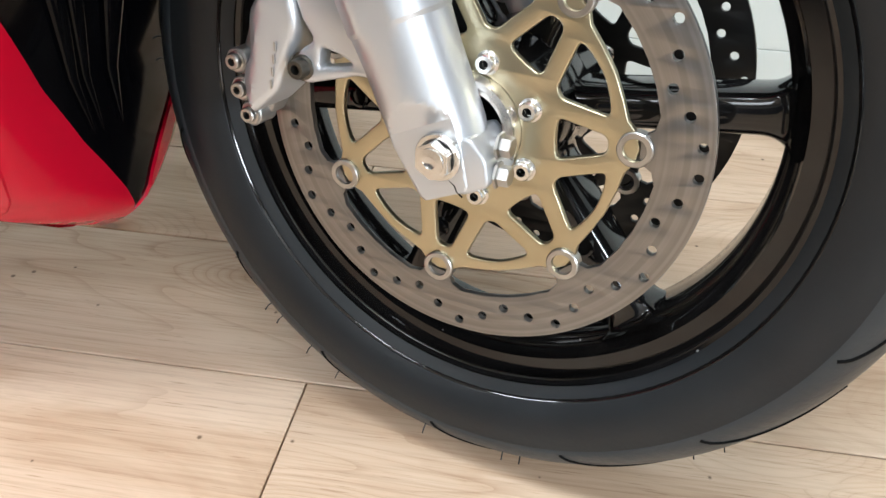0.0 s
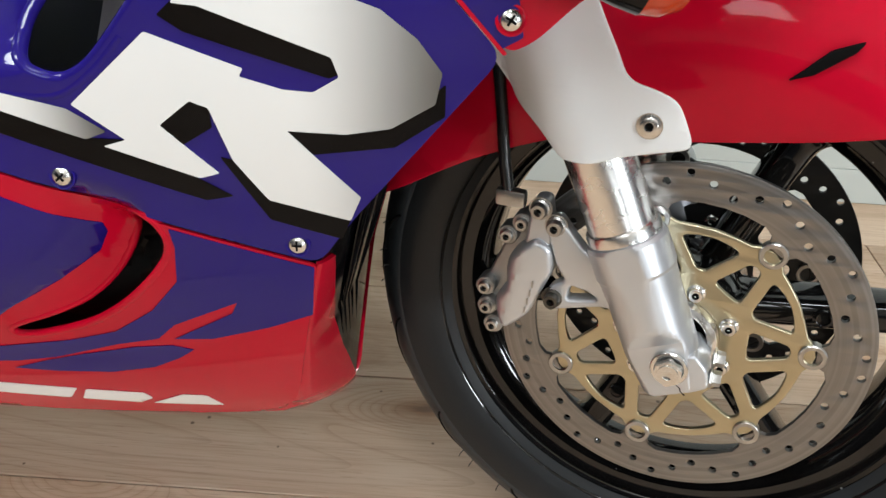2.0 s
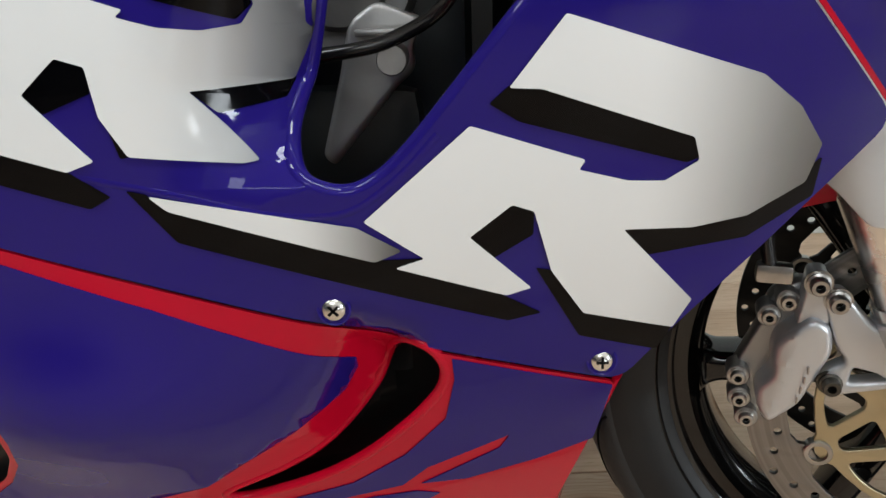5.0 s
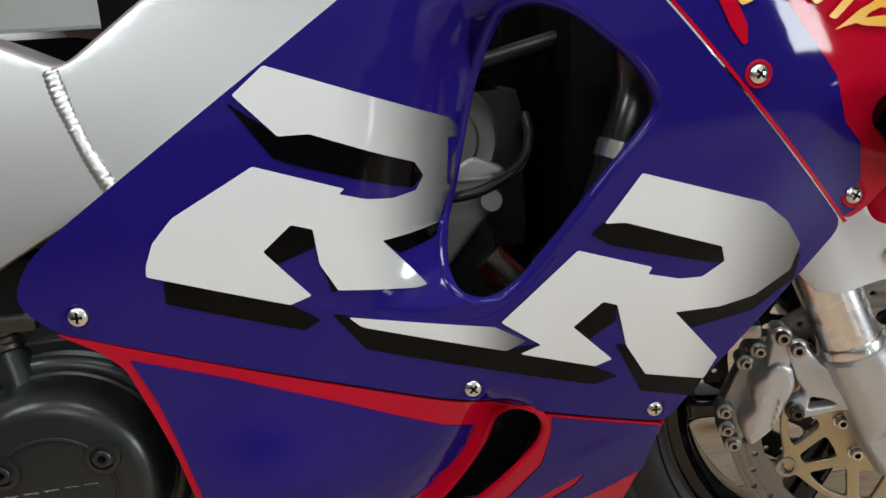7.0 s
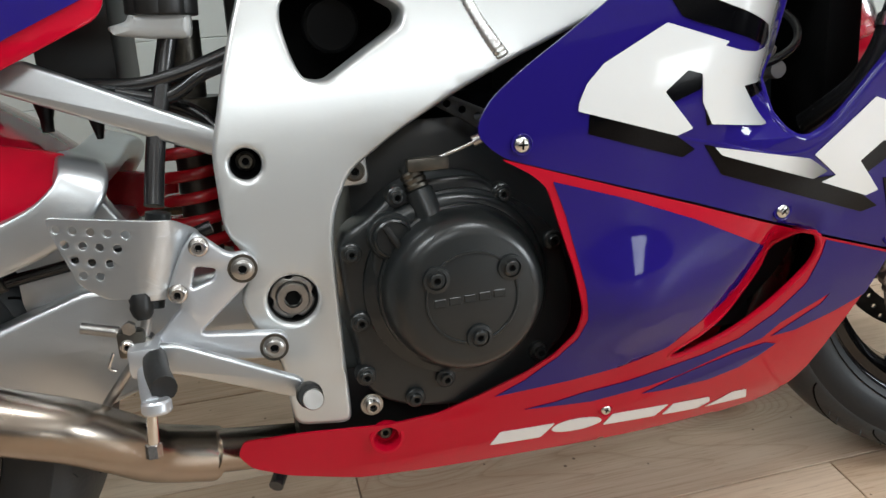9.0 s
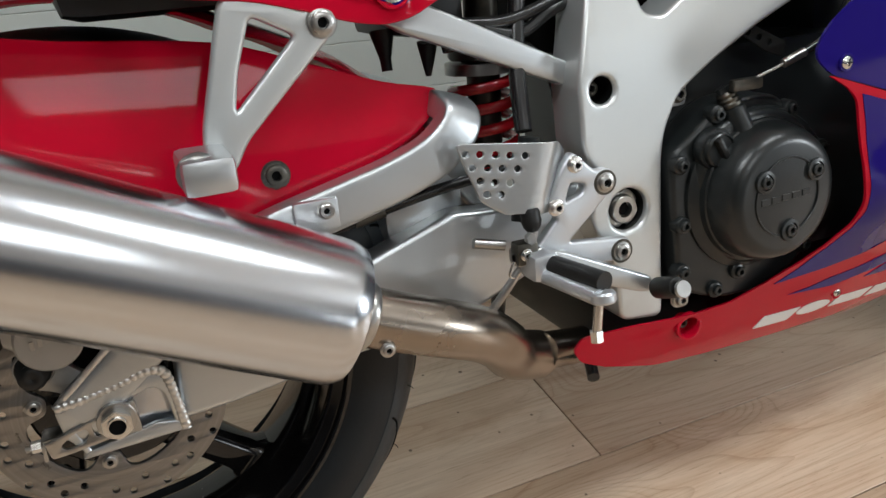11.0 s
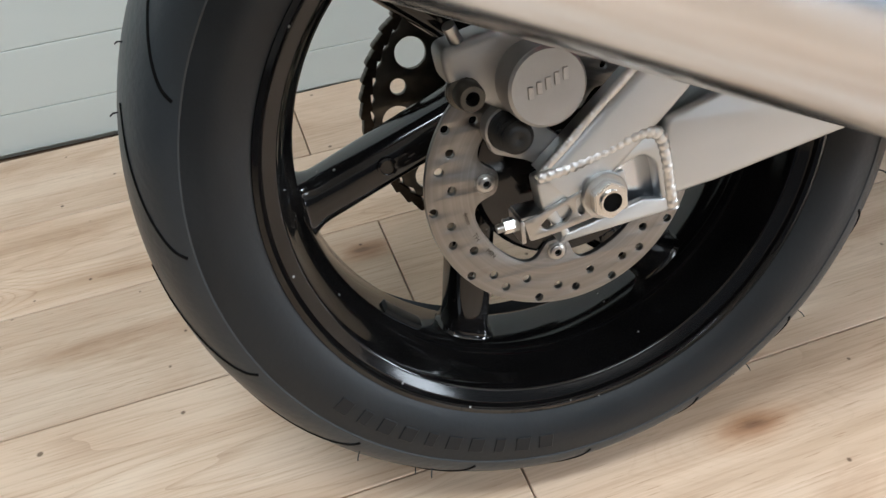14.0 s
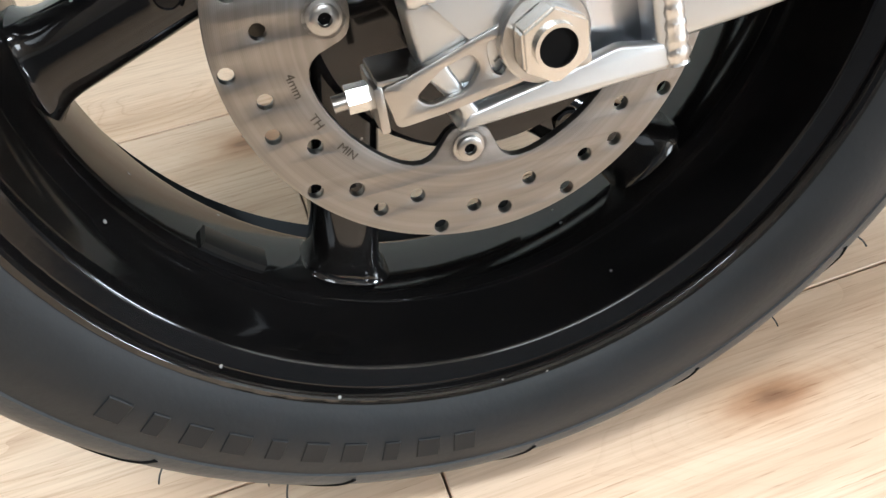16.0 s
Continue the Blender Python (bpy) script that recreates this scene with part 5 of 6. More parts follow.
part("hose_clip", lathe([(0.0168, -0.006), (0.0168, 0.006), (0.0154, 0.006), (0.0154, -0.006)], 32), BRIGHT, bike, m=Matrix.Translation((1.065, -0.236, 0.614)) @ Vector((0, 1, 0)).rotation_difference(Vector((0.023, 0.002, 0.068))).to_matrix().to_4x4())
part("stay_tube", tube([(0.97, -0.12, 0.672), (1.03, -0.12, 0.686), (1.10, -0.12, 0.702)], 0.008), PLASTIC, bike, "black fairing stay")
part("exhaust_header", tube([(0.99, -0.12, 0.52), (1.035, -0.13, 0.46), (1.03, -0.12, 0.36), (0.98, -0.11, 0.26), (0.86, -0.10, 0.22), (0.62, -0.09, 0.222), (0.50, -0.10, 0.235), (0.42, -0.14, 0.262)], 0.021), PIPE, bike, "stained stainless exhaust header")
# nose of the lower fairing: red cheeks round a black V-shaped insert
def nose_point(s, z, back=0.0):
    """Near half of the nose: s runs from the flank's edge (0) to the middle of the bike (1)."""
    foot = 0.192 - 0.040 * s
    edge_x = 1.060 + 0.050 * (z - 0.196) / 0.193 if z < 0.389 else 1.110 + 0.30 * (z - 0.389)
    deep = 0.020 + 0.028 * max(0.0, min(1.0, (0.30 - z) / 0.12))
    x = edge_x + deep * math.sqrt(max(0.0, 1 - (1 - min(s, 1)) ** 2)) - back
    low = max(0.0, (foot + 0.032 - z) / 0.032)
    x -= 0.030 * min(low, 1.0) ** 2 + 0.050 * max(0.0, low - 1)
    return Vector((x, side_y(edge_x, max(z, 0.2)) * (1 - s), max(z, foot)))


def nose(side, s_lo, s_hi, z0, z1, back=0.0):
    bm = bmesh.new()
    rows_, cols = 40, 14
    grid = []
    for i in range(rows_ + 1):
        z = z0 + (z1 - z0) * i / rows_
        a, b = s_lo(z), s_hi(z)
        line = []
        for j in range(cols + 1):
            p = nose_point(a + (b - a) * j / cols, z, back)
            line.append(bm.verts.new((p.x, p.y * -side, p.z)))
        grid.append(line)
    for p, q in zip(grid, grid[1:]):
        for j in range(cols):
            bm.faces.new((p[j], p[j + 1], q[j + 1], q[j]))
    bmesh.ops.remove_doubles(bm, verts=bm.verts[:], dist=1e-5)
    bmesh.ops.recalc_face_normals(bm, faces=bm.faces)
    bmesh.ops.solidify(bm, geom=bm.faces[:], thickness=0.003)
    return bm


VEE = [(0.10, 1.0), (0.166, 1.0), (0.186, 0.86), (0.210, 0.71), (0.250, 0.50), (0.300, 0.33), (0.350, 0.19), (0.389, 0.10), (0.391, 0.02), (0.60, 0.02)]


def vee(z):
    for (za, sa), (zb, sb) in zip(VEE, VEE[1:]):
        if z <= zb:
            return sa + (sb - sa) * max(0.0, z - za) / (zb - za)
    return 0.02


def nose_rib(s0, s1, z_top, z_low, width):
    """A tapered rib that fades out down the nose."""
    bm, rings = bmesh.new(), []
    for i in range(17):
        u = i / 16
        z, sc = z_top + (z_low - z_top) * u, s0 + (s1 - s0) * u
        p, q = nose_point(sc, z), nose_point(sc + 0.03, z)
        side = (q - p).normalized()
        out = side.cross(Vector((0, 0, 1))).normalized()
        w = width * (1 - u ** 1.6) + 0.0006
        rings.append([bm.verts.new(p + side * w * math.cos(math.pi * j / 8) + out * (0.30 * w * math.sin(math.pi * j / 8) - 0.001)) for j in range(9)])
    for a, b in zip(rings, rings[1:]):
        for j in range(8):
            bm.faces.new((a[j], a[j + 1], b[j + 1], b[j]))
    bmesh.ops.recalc_face_normals(bm, faces=bm.faces)
    return bm


for sd in (-1, 1):
    part("nose_cheek", nose(sd, lambda z: 0.0, vee, 0.128, 0.389), RED, lower, smooth=60)
    part("nose_insert", nose(sd, vee, lambda z: 1.0, 0.164, 0.50, 0.003), BLACKF, lower, "gloss black ribbed nose insert", smooth=60)
for s0, s1, wd in ((0.34, 0.60, 0.012), (0.46, 0.68, 0.010), (0.74, 0.86, 0.017)):
    part("nose_rib", nose_rib(s0, s1, 0.440, 0.255, wd), BLACKF, lower, smooth=60)
belly = bmesh.new()
prev = None
for i in range(25):
    x = 0.57 + 0.475 * i / 24
    half = -side_y(x, 0.215) * (0.92 if x > 0.5 else 0.9)
    zc = 0.215 - 0.063 * min(1, (x - 0.44) / 0.40)
    line = []
    for j in range(13):
        u = -1 + 2 * j / 12
        line.append(belly.verts.new((x, half * u, zc + (0.213 - zc) * abs(u) ** 1.8)))
    if prev:
        for j in range(12):
            belly.faces.new((prev[j], prev[j + 1], line[j + 1], line[j]))
    prev = line
bmesh.ops.solidify(belly, geom=belly.faces[:], thickness=0.003)
part("belly_pan", belly, RED, lower, smooth=60)
# far flank and panel are blackened to stand for shade inside the fairing
far = skin(fillet(LOWER, 0.006), [], 0, 0.003, 0.0008, bend=False)
for v in far.verts:
    v.co.y *= -1
bmesh.ops.reverse_faces(far, faces=far.faces[:])
part("far_flank", far, PLASTIC, lower, smooth=60)
far = skin(PANEL, [], 0, 0.003, bend=False)
for v in far.verts:
    v.co.y *= -1
bmesh.ops.reverse_faces(far, faces=far.faces[:])
part("far_panel", far, PLASTIC, panel, smooth=60)

# ---- rear end ----
sw = part("swingarm", plate(fillet([(0.490, 0.440), (0.376, 0.428), (0.334, 0.432), (0.248, 0.402), (0.150, 0.375), (0.055, 0.352), (0.050, 0.288), (0.100, 0.292), (0.214, 0.308), (0.332, 0.318), (0.420, 0.352), (0.500, 0.38)], 0.008), [], -0.118, 0.034, 0.006, 3), ALU, bike, "brushed aluminium box-section swingarm")
part("far_arm", plate(fillet([(0.490, 0.440), (0.334, 0.432), (0.055, 0.352), (-0.06, 0.33), (-0.06, 0.29), (0.100, 0.290), (0.332, 0.318), (0.500, 0.38)], 0.008), [], 0.118, 0.034, 0.006, 3), ALU, sw)
part("cross_brace", block(0.27, 0.36, -0.11, 0.11, 0.40, 0.47, 0.02), ALU, sw)
def strap(points, w, h, mat_parent, name):
    """A flat-sided tube up the side of the wheel and over it."""
    pts = [Vector(p) for p in flow(points, 6, False)]
    bm = bmesh.new()
    rings = []
    for i, p in enumerate(pts):
        d = (pts[min(i + 1, len(pts) - 1)] - pts[max(i - 1, 0)]).normalized()
        ref = Vector((1, 0, -1.5 * max(0, min(1, (0.55 - p.z) / 0.05)) + 0.15))
        wide = (ref - d * d.dot(ref)).normalized()
        deep = d.cross(wide).normalized()
        rg = []
        for j in range(20):
            a = 2 * math.pi * (j + 0.5) / 20
            c, s = math.cos(a), math.sin(a)
            rg.append(bm.verts.new(p + wide * math.copysign(abs(c) ** 0.26, c) * w / 2 + deep * math.copysign(abs(s) ** 0.26, s) * h / 2))
        rings.append(rg)
    for a, b in zip(rings, rings[1:]):
        for j in range(20):
            bm.faces.new((a[j], a[(j + 1) % 20], b[(j + 1) % 20], b[j]))
    bm.faces.new(rings[0])
    bm.faces.new(rings[-1])
    bmesh.ops.recalc_face_normals(bm, faces=bm.faces)
    return part(name, bm, ALU, mat_parent, "brushed aluminium brace over the wheel", smooth=40)


half_hoop = [(-0.030, -0.138, 0.322), (0.030, -0.138, 0.370), (0.085, -0.140, 0.417), (0.145, -0.142, 0.445), (0.225, -0.143, 0.466), (0.272, -0.143, 0.478), (0.312, -0.143, 0.493), (0.336, -0.141, 0.510), (0.346, -0.135, 0.524), (0.344, -0.120, 0.533), (0.338, -0.092, 0.534), (0.335, -0.050, 0.529)]
strap(half_hoop + [(0.334, 0.0, 0.527)] + [(x, -y, z) for x, y, z in half_hoop[::-1]], 0.041, 0.026, sw, "brace_hoop")
part("brace_post", plate(fillet([(0.325, 0.528), (0.352, 0.512), (0.412, 0.420), (0.375, 0.415), (0.330, 0.480)], 0.006), [], -0.095, 0.022, 0.004, 2), ALU, sw)
ab = part("axle_block", plate(fillet([(-0.047, 0.334), (-0.021, 0.338), (0.008, 0.344), (0.024, 0.349), (0.037, 0.351), (0.046, 0.344), (0.050, 0.322), (0.0545, 0.2865), (0.0085, 0.2845), (-0.035, 0.2825), (-0.031, 0.289), (-0.044, 0.308)], 0.004), [fillet([(-0.036, 0.313), (-0.012, 0.321), (0.032, 0.3355), (0.0415, 0.327), (0.0460, 0.2920), (0.008, 0.2888), (-0.024, 0.2870)], 0.005)], -0.140, 0.018, 0.002, 2), ALU, sw, "welded aluminium axle housing")
part("housing_floor", plate(fillet([(-0.040, 0.330), (0.044, 0.342), (0.049, 0.290), (-0.034, 0.286)], 0.005), [], -0.134, 0.004), CAN, sw, "polished floor of the axle housing")
part("housing_lip", plate(fillet([(-0.033, 0.2835), (-0.030, 0.2895), (0.008, 0.2960), (0.030, 0.3010), (0.0485, 0.2975), (0.052, 0.2875), (0.008, 0.2850)], 0.002), [], -0.1465, 0.006, 0.0015, 2), ALU, ab)
weld("weld", [(-0.0461, -0.1490, 0.3360), (-0.0211, -0.1490, 0.3390), (0.0077, -0.1490, 0.3445), (0.0237, -0.1490, 0.3495), (0.0366, -0.1490, 0.3505), (0.0452, -0.1490, 0.3440), (0.0498, -0.1490, 0.3216), (0.0540, -0.1490, 0.2880)], 0.0046, sw, 0.6, 0.0058)
weld("weld", [(-0.046, -0.147, 0.335), (-0.022, -0.148, 0.356), (0.004, -0.149, 0.379), (0.032, -0.149, 0.402)], 0.0036, sw, 0.6, 0.0036)
ad = part("chain_adjuster", plate(fillet([(-0.0600, 0.3085), (-0.0500, 0.3105), (-0.0231, 0.3190), (0.016, 0.3290), (0.018, 0.2980), (-0.006, 0.2985), (-0.0371, 0.2936), (-0.0565, 0.2920)], 0.003), [fillet([(-0.0485, 0.3020), (-0.0380, 0.3100), (-0.0270, 0.3135), (-0.0235, 0.3075), (-0.0290, 0.3000), (-0.0440, 0.2980)], 0.003), flow([(-0.0205, 0.3150), (-0.0155, 0.3155), (-0.0145, 0.3085), (-0.0165, 0.3030), (-0.0200, 0.3060)], 4)], -0.1500, 0.004, 0.0008), STEEL, sw, "slotted steel chain adjuster plate")
part("end_cap", block(-0.0625, -0.0590, -0.1520, -0.1270, 0.2915, 0.3090, 0.0010), STEEL, ad)
cap_t = block(-0.0610, -0.0400, -0.1510, -0.1270, 0.3085, 0.3110, 0.0010)
part("cap_flange", cap_t, STEEL, ad)
part("slider", block(-0.0400, -0.0050, -0.1480, -0.1300, 0.3010, 0.3160, 0.0020), ALU, ad)
part("adjuster_bolt", tube([(-0.076, -0.1395, 0.3015), (-0.030, -0.1395, 0.3050)], 0.0032, smooth_path=False), STEEL, ad)
hx = lathe([(0.0001, -0.005), (0.0054, -0.005), (0.0054, 0.004), (0.0001, 0.004)], 6, False)
part("lock_nut", hx, BRIGHT, ad, m=Matrix.Translation((-0.0670, -0.1395, 0.3022)) @ Matrix.Rotation(radians(90), 4, "Z"))
part("axle_washer", lathe([(0.0168, -0.150), (0.0168, -0.1548), (0.0160, -0.1555), (0.010, -0.1555), (0.010, -0.150)], 36), STEEL, sw, m=Matrix.Translation((-0.0005, 0, 0.3140)))
hexnut(sw, -0.0005, -0.1550, 0.3140, 0.0138, 0.0095, BRIGHT, 0.0070, name="axle_nut")


def rear_disc():
    n, y = 4, -0.0955
    bolts = [radians(170 + 90 * k) for k in range(n)]
    inner = []
    for a in bolts:
        for q, r in ((-45, 0.0735), (-34, 0.0735), (-24, 0.0735), (-17, 0.0715), (-13, 0.066), (-10, 0.056), (-5, 0.0520), (5, 0.0520), (10, 0.056), (13, 0.066), (17, 0.0715), (24, 0.0735), (34, 0.0735)):
            inner.append((r * math.cos(a + radians(q)), r * math.sin(a + radians(q))))
    holes = []
    for i in range(40):
        a, r = 2 * math.pi * (i + 0.2) / 40, (0.1025, 0.0925, 0.0975, 0.0870)[i % 4]
        holes.append(ring(r * math.cos(a), r * math.sin(a), 0.0034, 12))
    d = part("rear_disc", plate(ring(0, 0, 0.1075, 110), [flow([(*p, 0) for p in inner], 2), *holes], y, 0.005, 0.0006), DISC, bike, "drilled steel rear brake disc", REAR @ Matrix.Translation((-0.006, 0, -0.008)))
    for a in bolts:
        bolt(d, 0.0615 * math.cos(a), y - 0.0025, 0.0615 * math.sin(a), 0.0058, STEEL, 0.0035, washer=0.0088)
    for txt, ang in (("4mm", 190), ("TH", 203), ("MIN", 217)):
        cu = bpy.data.curves.new("stamp", "FONT")
        cu.body, cu.size, cu.extrude, cu.align_x, cu.align_y = txt, 0.0054, 0.0001, "CENTER", "CENTER"
        me = from_curve(cu)
        a = radians(ang)
        mm = Matrix.Translation((0.0795 * math.cos(a), y - 0.0027, 0.0795 * math.sin(a))) @ Matrix.Rotation(-(a - radians(90)) + radians(180), 4, "Y") @ Matrix.Rotation(radians(90), 4, "X")
        part("stamping", me, BOLTD, d, m=mm, smooth=0)
    return d


rear_disc()


def rear_caliper():
    c = part("rear_caliper", lathe([(0.0001, -0.158), (0.0245, -0.158), (0.0265, -0.156), (0.0272, -0.150), (0.0272, -0.112), (0.0001, -0.112)], 44, False), CAST, bike, "silver single-piston rear caliper", Matrix.Translation((-0.036, 0, 0.400)))
    part("body", plate(fillet([(-0.060, 0.030), (-0.024, 0.036), (0.030, 0.024), (0.032, -0.010), (-0.012, -0.026), (-0.058, 0.006)], 0.008), [], -0.116, 0.034, 0.006, 3), CAST, c)
    part("bracket", plate(fillet([(-0.034, -0.022), (-0.006, -0.024), (0.030, -0.060), (0.046, -0.09), (0.030, -0.10), (-0.006, -0.060), (-0.034, -0.048)], 0.006), [], -0.122, 0.010, 0.002), CAST, c)
    bolt(c, -0.047, -0.128, 0.000, 0.0095, BOLTD, 0.020, washer=0.0125)
    boot = [(0.0150, -0.126), (0.0150, -0.129)]
    for i in range(4):
        y = -0.130 - i * 0.0048
        boot += [(0.0128 - i * 0.0006, y), (0.0138 - i * 0.0008, y - 0.0018), (0.0112 - i * 0.0006, y - 0.0040)]
    boot += [(0.0080, -0.1495), (0.0040, -0.1500), (0.0001, -0.1480)]
    part("slide_boot", lathe(boot, 36, False), PLASTIC, c, "black ribbed rubber slide pin boot", Matrix.Translation((-0.020, 0, -0.033)))
    part("boot_seat", lathe([(0.0165, -0.116), (0.0165, -0.1275), (0.0155, -0.1285), (0.0145, -0.1285), (0.0145, -0.116)], 36), CAST, c, m=Matrix.Translation((-0.020, 0, -0.033)))
    part("bleed_nipple", tube([(-0.046, -0.125, 0.030), (-0.052, -0.130, 0.044)], 0.0045, smooth_path=False), STEEL, c)
    for i in range(5):
        part("maker_mark", block(-0.014 + i * 0.006, -0.0105 + i * 0.006, -0.1590, -0.1578, -0.005 + i * 0.002, 0.003 + i * 0.002, 0.0003, 1), STEEL, c)
    return c


rear_caliper()


def sprocket():
    teeth, pts = 43, []
    for i in range(teeth * 4):
        a = 2 * math.pi * i / (teeth * 4)
        r = (0.1135, 0.1150, 0.1190, 0.1150)[i % 4]
        pts.append((r * math.cos(a), r * math.sin(a)))
    holes = [ring(0.093 * math.cos(radians(q)), 0.093 * math.sin(radians(q)), 0.0145 if i % 2 else 0.0075, 20) for i, q in enumerate(range(0, 360, 20))]
    s = part("rear_sprocket", plate(pts, [ring(0, 0, 0.05, 40), *holes], 0.088, 0.006, 0.0006), BOLTD, bike, "dark steel rear sprocket with round holes", REAR)
    me = {}
    for i in range(54):
        a = radians(88) + i * radians(3.72)
        if "l" not in me:
            me["l"] = plate(fillet([(-0.0052, -0.0055), (0.0052, -0.0035), (0.0052, 0.0035), (-0.0052, 0.0055)], 0.003, 3), [], 0, 0.013, 0.001)
            me["l"].materials.append(CHAINM)
        ob = new("chain_link", me["l"])
        ob.parent = s
        ob.matrix_basis = Matrix.Rotation(-a, 4, "Y") @ Matrix.Translation((0.1205 + (0.0015 if i % 2 else 0), 0.088, 0)) @ Matrix.Rotation(radians(90), 4, "Y")
    ch = part("chain_run", tube([(0.02, 0.088, 0.436), (0.25, 0.088, 0.46), (0.46, 0.088, 0.455)], 0.008), CHAINM, bike, "oily drive chain")
    part("chain_run", tube([(-0.02, 0.088, 0.196), (0.25, 0.088, 0.29), (0.46, 0.088, 0.345)], 0.008), CHAINM, bike, "oily drive chain")
    return s


sprocket()

# silencer
CANM = Matrix.Translation((0.196, -0.226, 0.392)) @ Matrix.Rotation(radians(25.5), 4, "Y") @ Matrix.Rotation(radians(90), 4, "Z")
canp = [(0.0001, -0.003), (0.030, -0.003), (0.050, 0.000), (0.0575, 0.004), (0.0605, 0.011), (0.0612, 0.020), (0.0612, 0.52), (0.058, 0.535), (0.050, 0.54), (0.030, 0.54), (0.026, 0.50), (0.0001, 0.50)]
can = part("silencer", lathe(canp, 96, False), CAN, bike, "worn brushed aluminium silencer can", CANM, 30)
for i in range(7):
    q = radians(-26)
    part("stamping", block(-0.0020, 0.0020, 0, 0.0040, -0.0004, 0.0004, 0.0001, 1), BOLTD, can, m=Matrix.Translation((-0.0612 * math.cos(q), 0.395 + 0.0085 * i, 0.0612 * math.sin(q))) @ Matrix.Rotation(-q + radians(90), 4, "Y"))
part("link_pipe", tube([(0.178, -0.226, 0.402), (0.232, -0.226, 0.377), (0.280, -0.223, 0.357), (0.320, -0.210, 0.336), (0.352, -0.188, 0.308), (0.375, -0.160, 0.280), (0.42, -0.130, 0.255)], 0.0265, 8, 8), PIPE, bike, "heat-tinted stainless link pipe", smooth=60)
part("pipe_clamp", lathe([(0.0285, -0.006), (0.0298, -0.004), (0.0298, 0.004), (0.0285, 0.006), (0.0265, 0.006), (0.0265, -0.006)], 40), STEEL, bike, m=Matrix.Translation((0.206, -0.226, 0.389)) @ Matrix.Rotation(radians(25.5), 4, "Y") @ Matrix.Rotation(radians(90), 4, "Z"))
bolt(bike, 0.219, -0.2505, 0.363, 0.0050, STEEL, 0.003, washer=0.0068)

# rear sets
rs = part("footrest_hanger", plate(fillet([(0.437, 0.486), (0.462, 0.463), (0.476, 0.464), (0.485, 0.456), (0.484, 0.444), (0.430, 0.397), (0.479, 0.391), (0.500, 0.388), (0.504, 0.376), (0.494, 0.365), (0.440, 0.371), (0.408, 0.368), (0.382, 0.372), (0.378, 0.392), (0.398, 0.402), (0.420, 0.424), (0.408, 0.436), (0.424, 0.470)], 0.006), [fillet([(0.434, 0.456), (0.451, 0.452), (0.447, 0.443), (0.428, 0.437)], 0.004)], -0.184, 0.012, 0.003, 2), SILVER, bike, "cast silver footrest hanger")
for x, z in ((0.472, 0.450), (0.490, 0.376)):
    bolt(rs, x, -0.190, z, 0.0080, STEEL, 0.005)
    part("bolt_seat", lathe([(0.0125, -0.1895), (0.0125, -0.1906), (0.0001, -0.1906)], 28, False), BOLTD, rs, m=Matrix.Translation((x, 0, z)))
HOLES = [(0.331, 0.499), (0.344, 0.497), (0.358, 0.495), (0.371, 0.493), (0.385, 0.491), (0.336, 0.486), (0.350, 0.484), (0.363, 0.482), (0.377, 0.480), (0.342, 0.473), (0.355, 0.470), (0.369, 0.468), (0.347, 0.460), (0.360, 0.458)]
hp = sliced(plate(fillet([(0.323, 0.509), (0.421, 0.499), (0.441, 0.482), (0.415, 0.429), (0.377, 0.438), (0.363, 0.438), (0.342, 0.452), (0.329, 0.487)], 0.006), [ring(x, z, 0.0034, 12) for x, z in HOLES], 0, 0.003, 0.0006), 0.008)
for v in hp.verts:
    fold = 0.394 + 0.28 * (v.co.z - 0.466)
    v.co.y += -0.197 + 0.22 * 0.004 * math.log(1 + math.exp(min(60, (fold - v.co.x) / 0.004))) + 0.95 * 0.003 * math.log(1 + math.exp(min(60, (v.co.x - fold - 0.012) / 0.003)))
hg = part("heel_guard", hp, ALU, bike, "drilled aluminium heel guard", smooth=50)
for x, z in ((0.439, 0.473), (0.417, 0.435)):
    bolt(hg, x, -0.190, z, 0.0062, BRIGHT, 0.006, washer=0.0085)
pg = part("footpeg", tube([(0.394, -0.212, 0.390), (0.400, -0.250, 0.391), (0.408, -0.284, 0.391)], 0.0098, 4, 5), PLASTIC, bike, "black rubber-topped folding footpeg")
part("peg_bracket", block(0.374, 0.400, -0.222, -0.188, 0.376, 0.402, 0.006), SILVER, pg)
part("peg_underside", tube([(0.386, -0.212, 0.381), (0.392, -0.250, 0.381), (0.399, -0.288, 0.380)], 0.0075, 4, 4), SILVER, pg)
part("peg_tip", lathe([(0.0001, -0.005), (0.0095, -0.005), (0.0110, -0.003), (0.0110, 0.003), (0.0095, 0.005), (0.0001, 0.005)], 24, False), SILVER, pg, m=Matrix.Translation((0.402, -0.291, 0.381)) @ Matrix.Rotation(radians(80), 4, "X"))
part("feeler", tube([(0.398, -0.290, 0.380), (0.395, -0.290, 0.348)], 0.0042, smooth_path=False), BRIGHT, pg)
part("feeler_nut", lathe([(0.0001, -0.006), (0.0062, -0.006), (0.0062, 0.004), (0.0001, 0.004)], 6, False), BRIGHT, pg, m=Matrix.Translation((0.3948, -0.290, 0.347)) @ Matrix.Rotation(radians(80), 4, "X"))
bl = part("brake_lever", plate(fillet([(0.392, 0.400), (0.412, 0.398), (0.512, 0.350), (0.512, 0.334), (0.498, 0.336), (0.414, 0.370), (0.390, 0.376)], 0.006), [], -0.206, 0.010, 0.003, 2), ALU, bike, "polished rear brake lever")
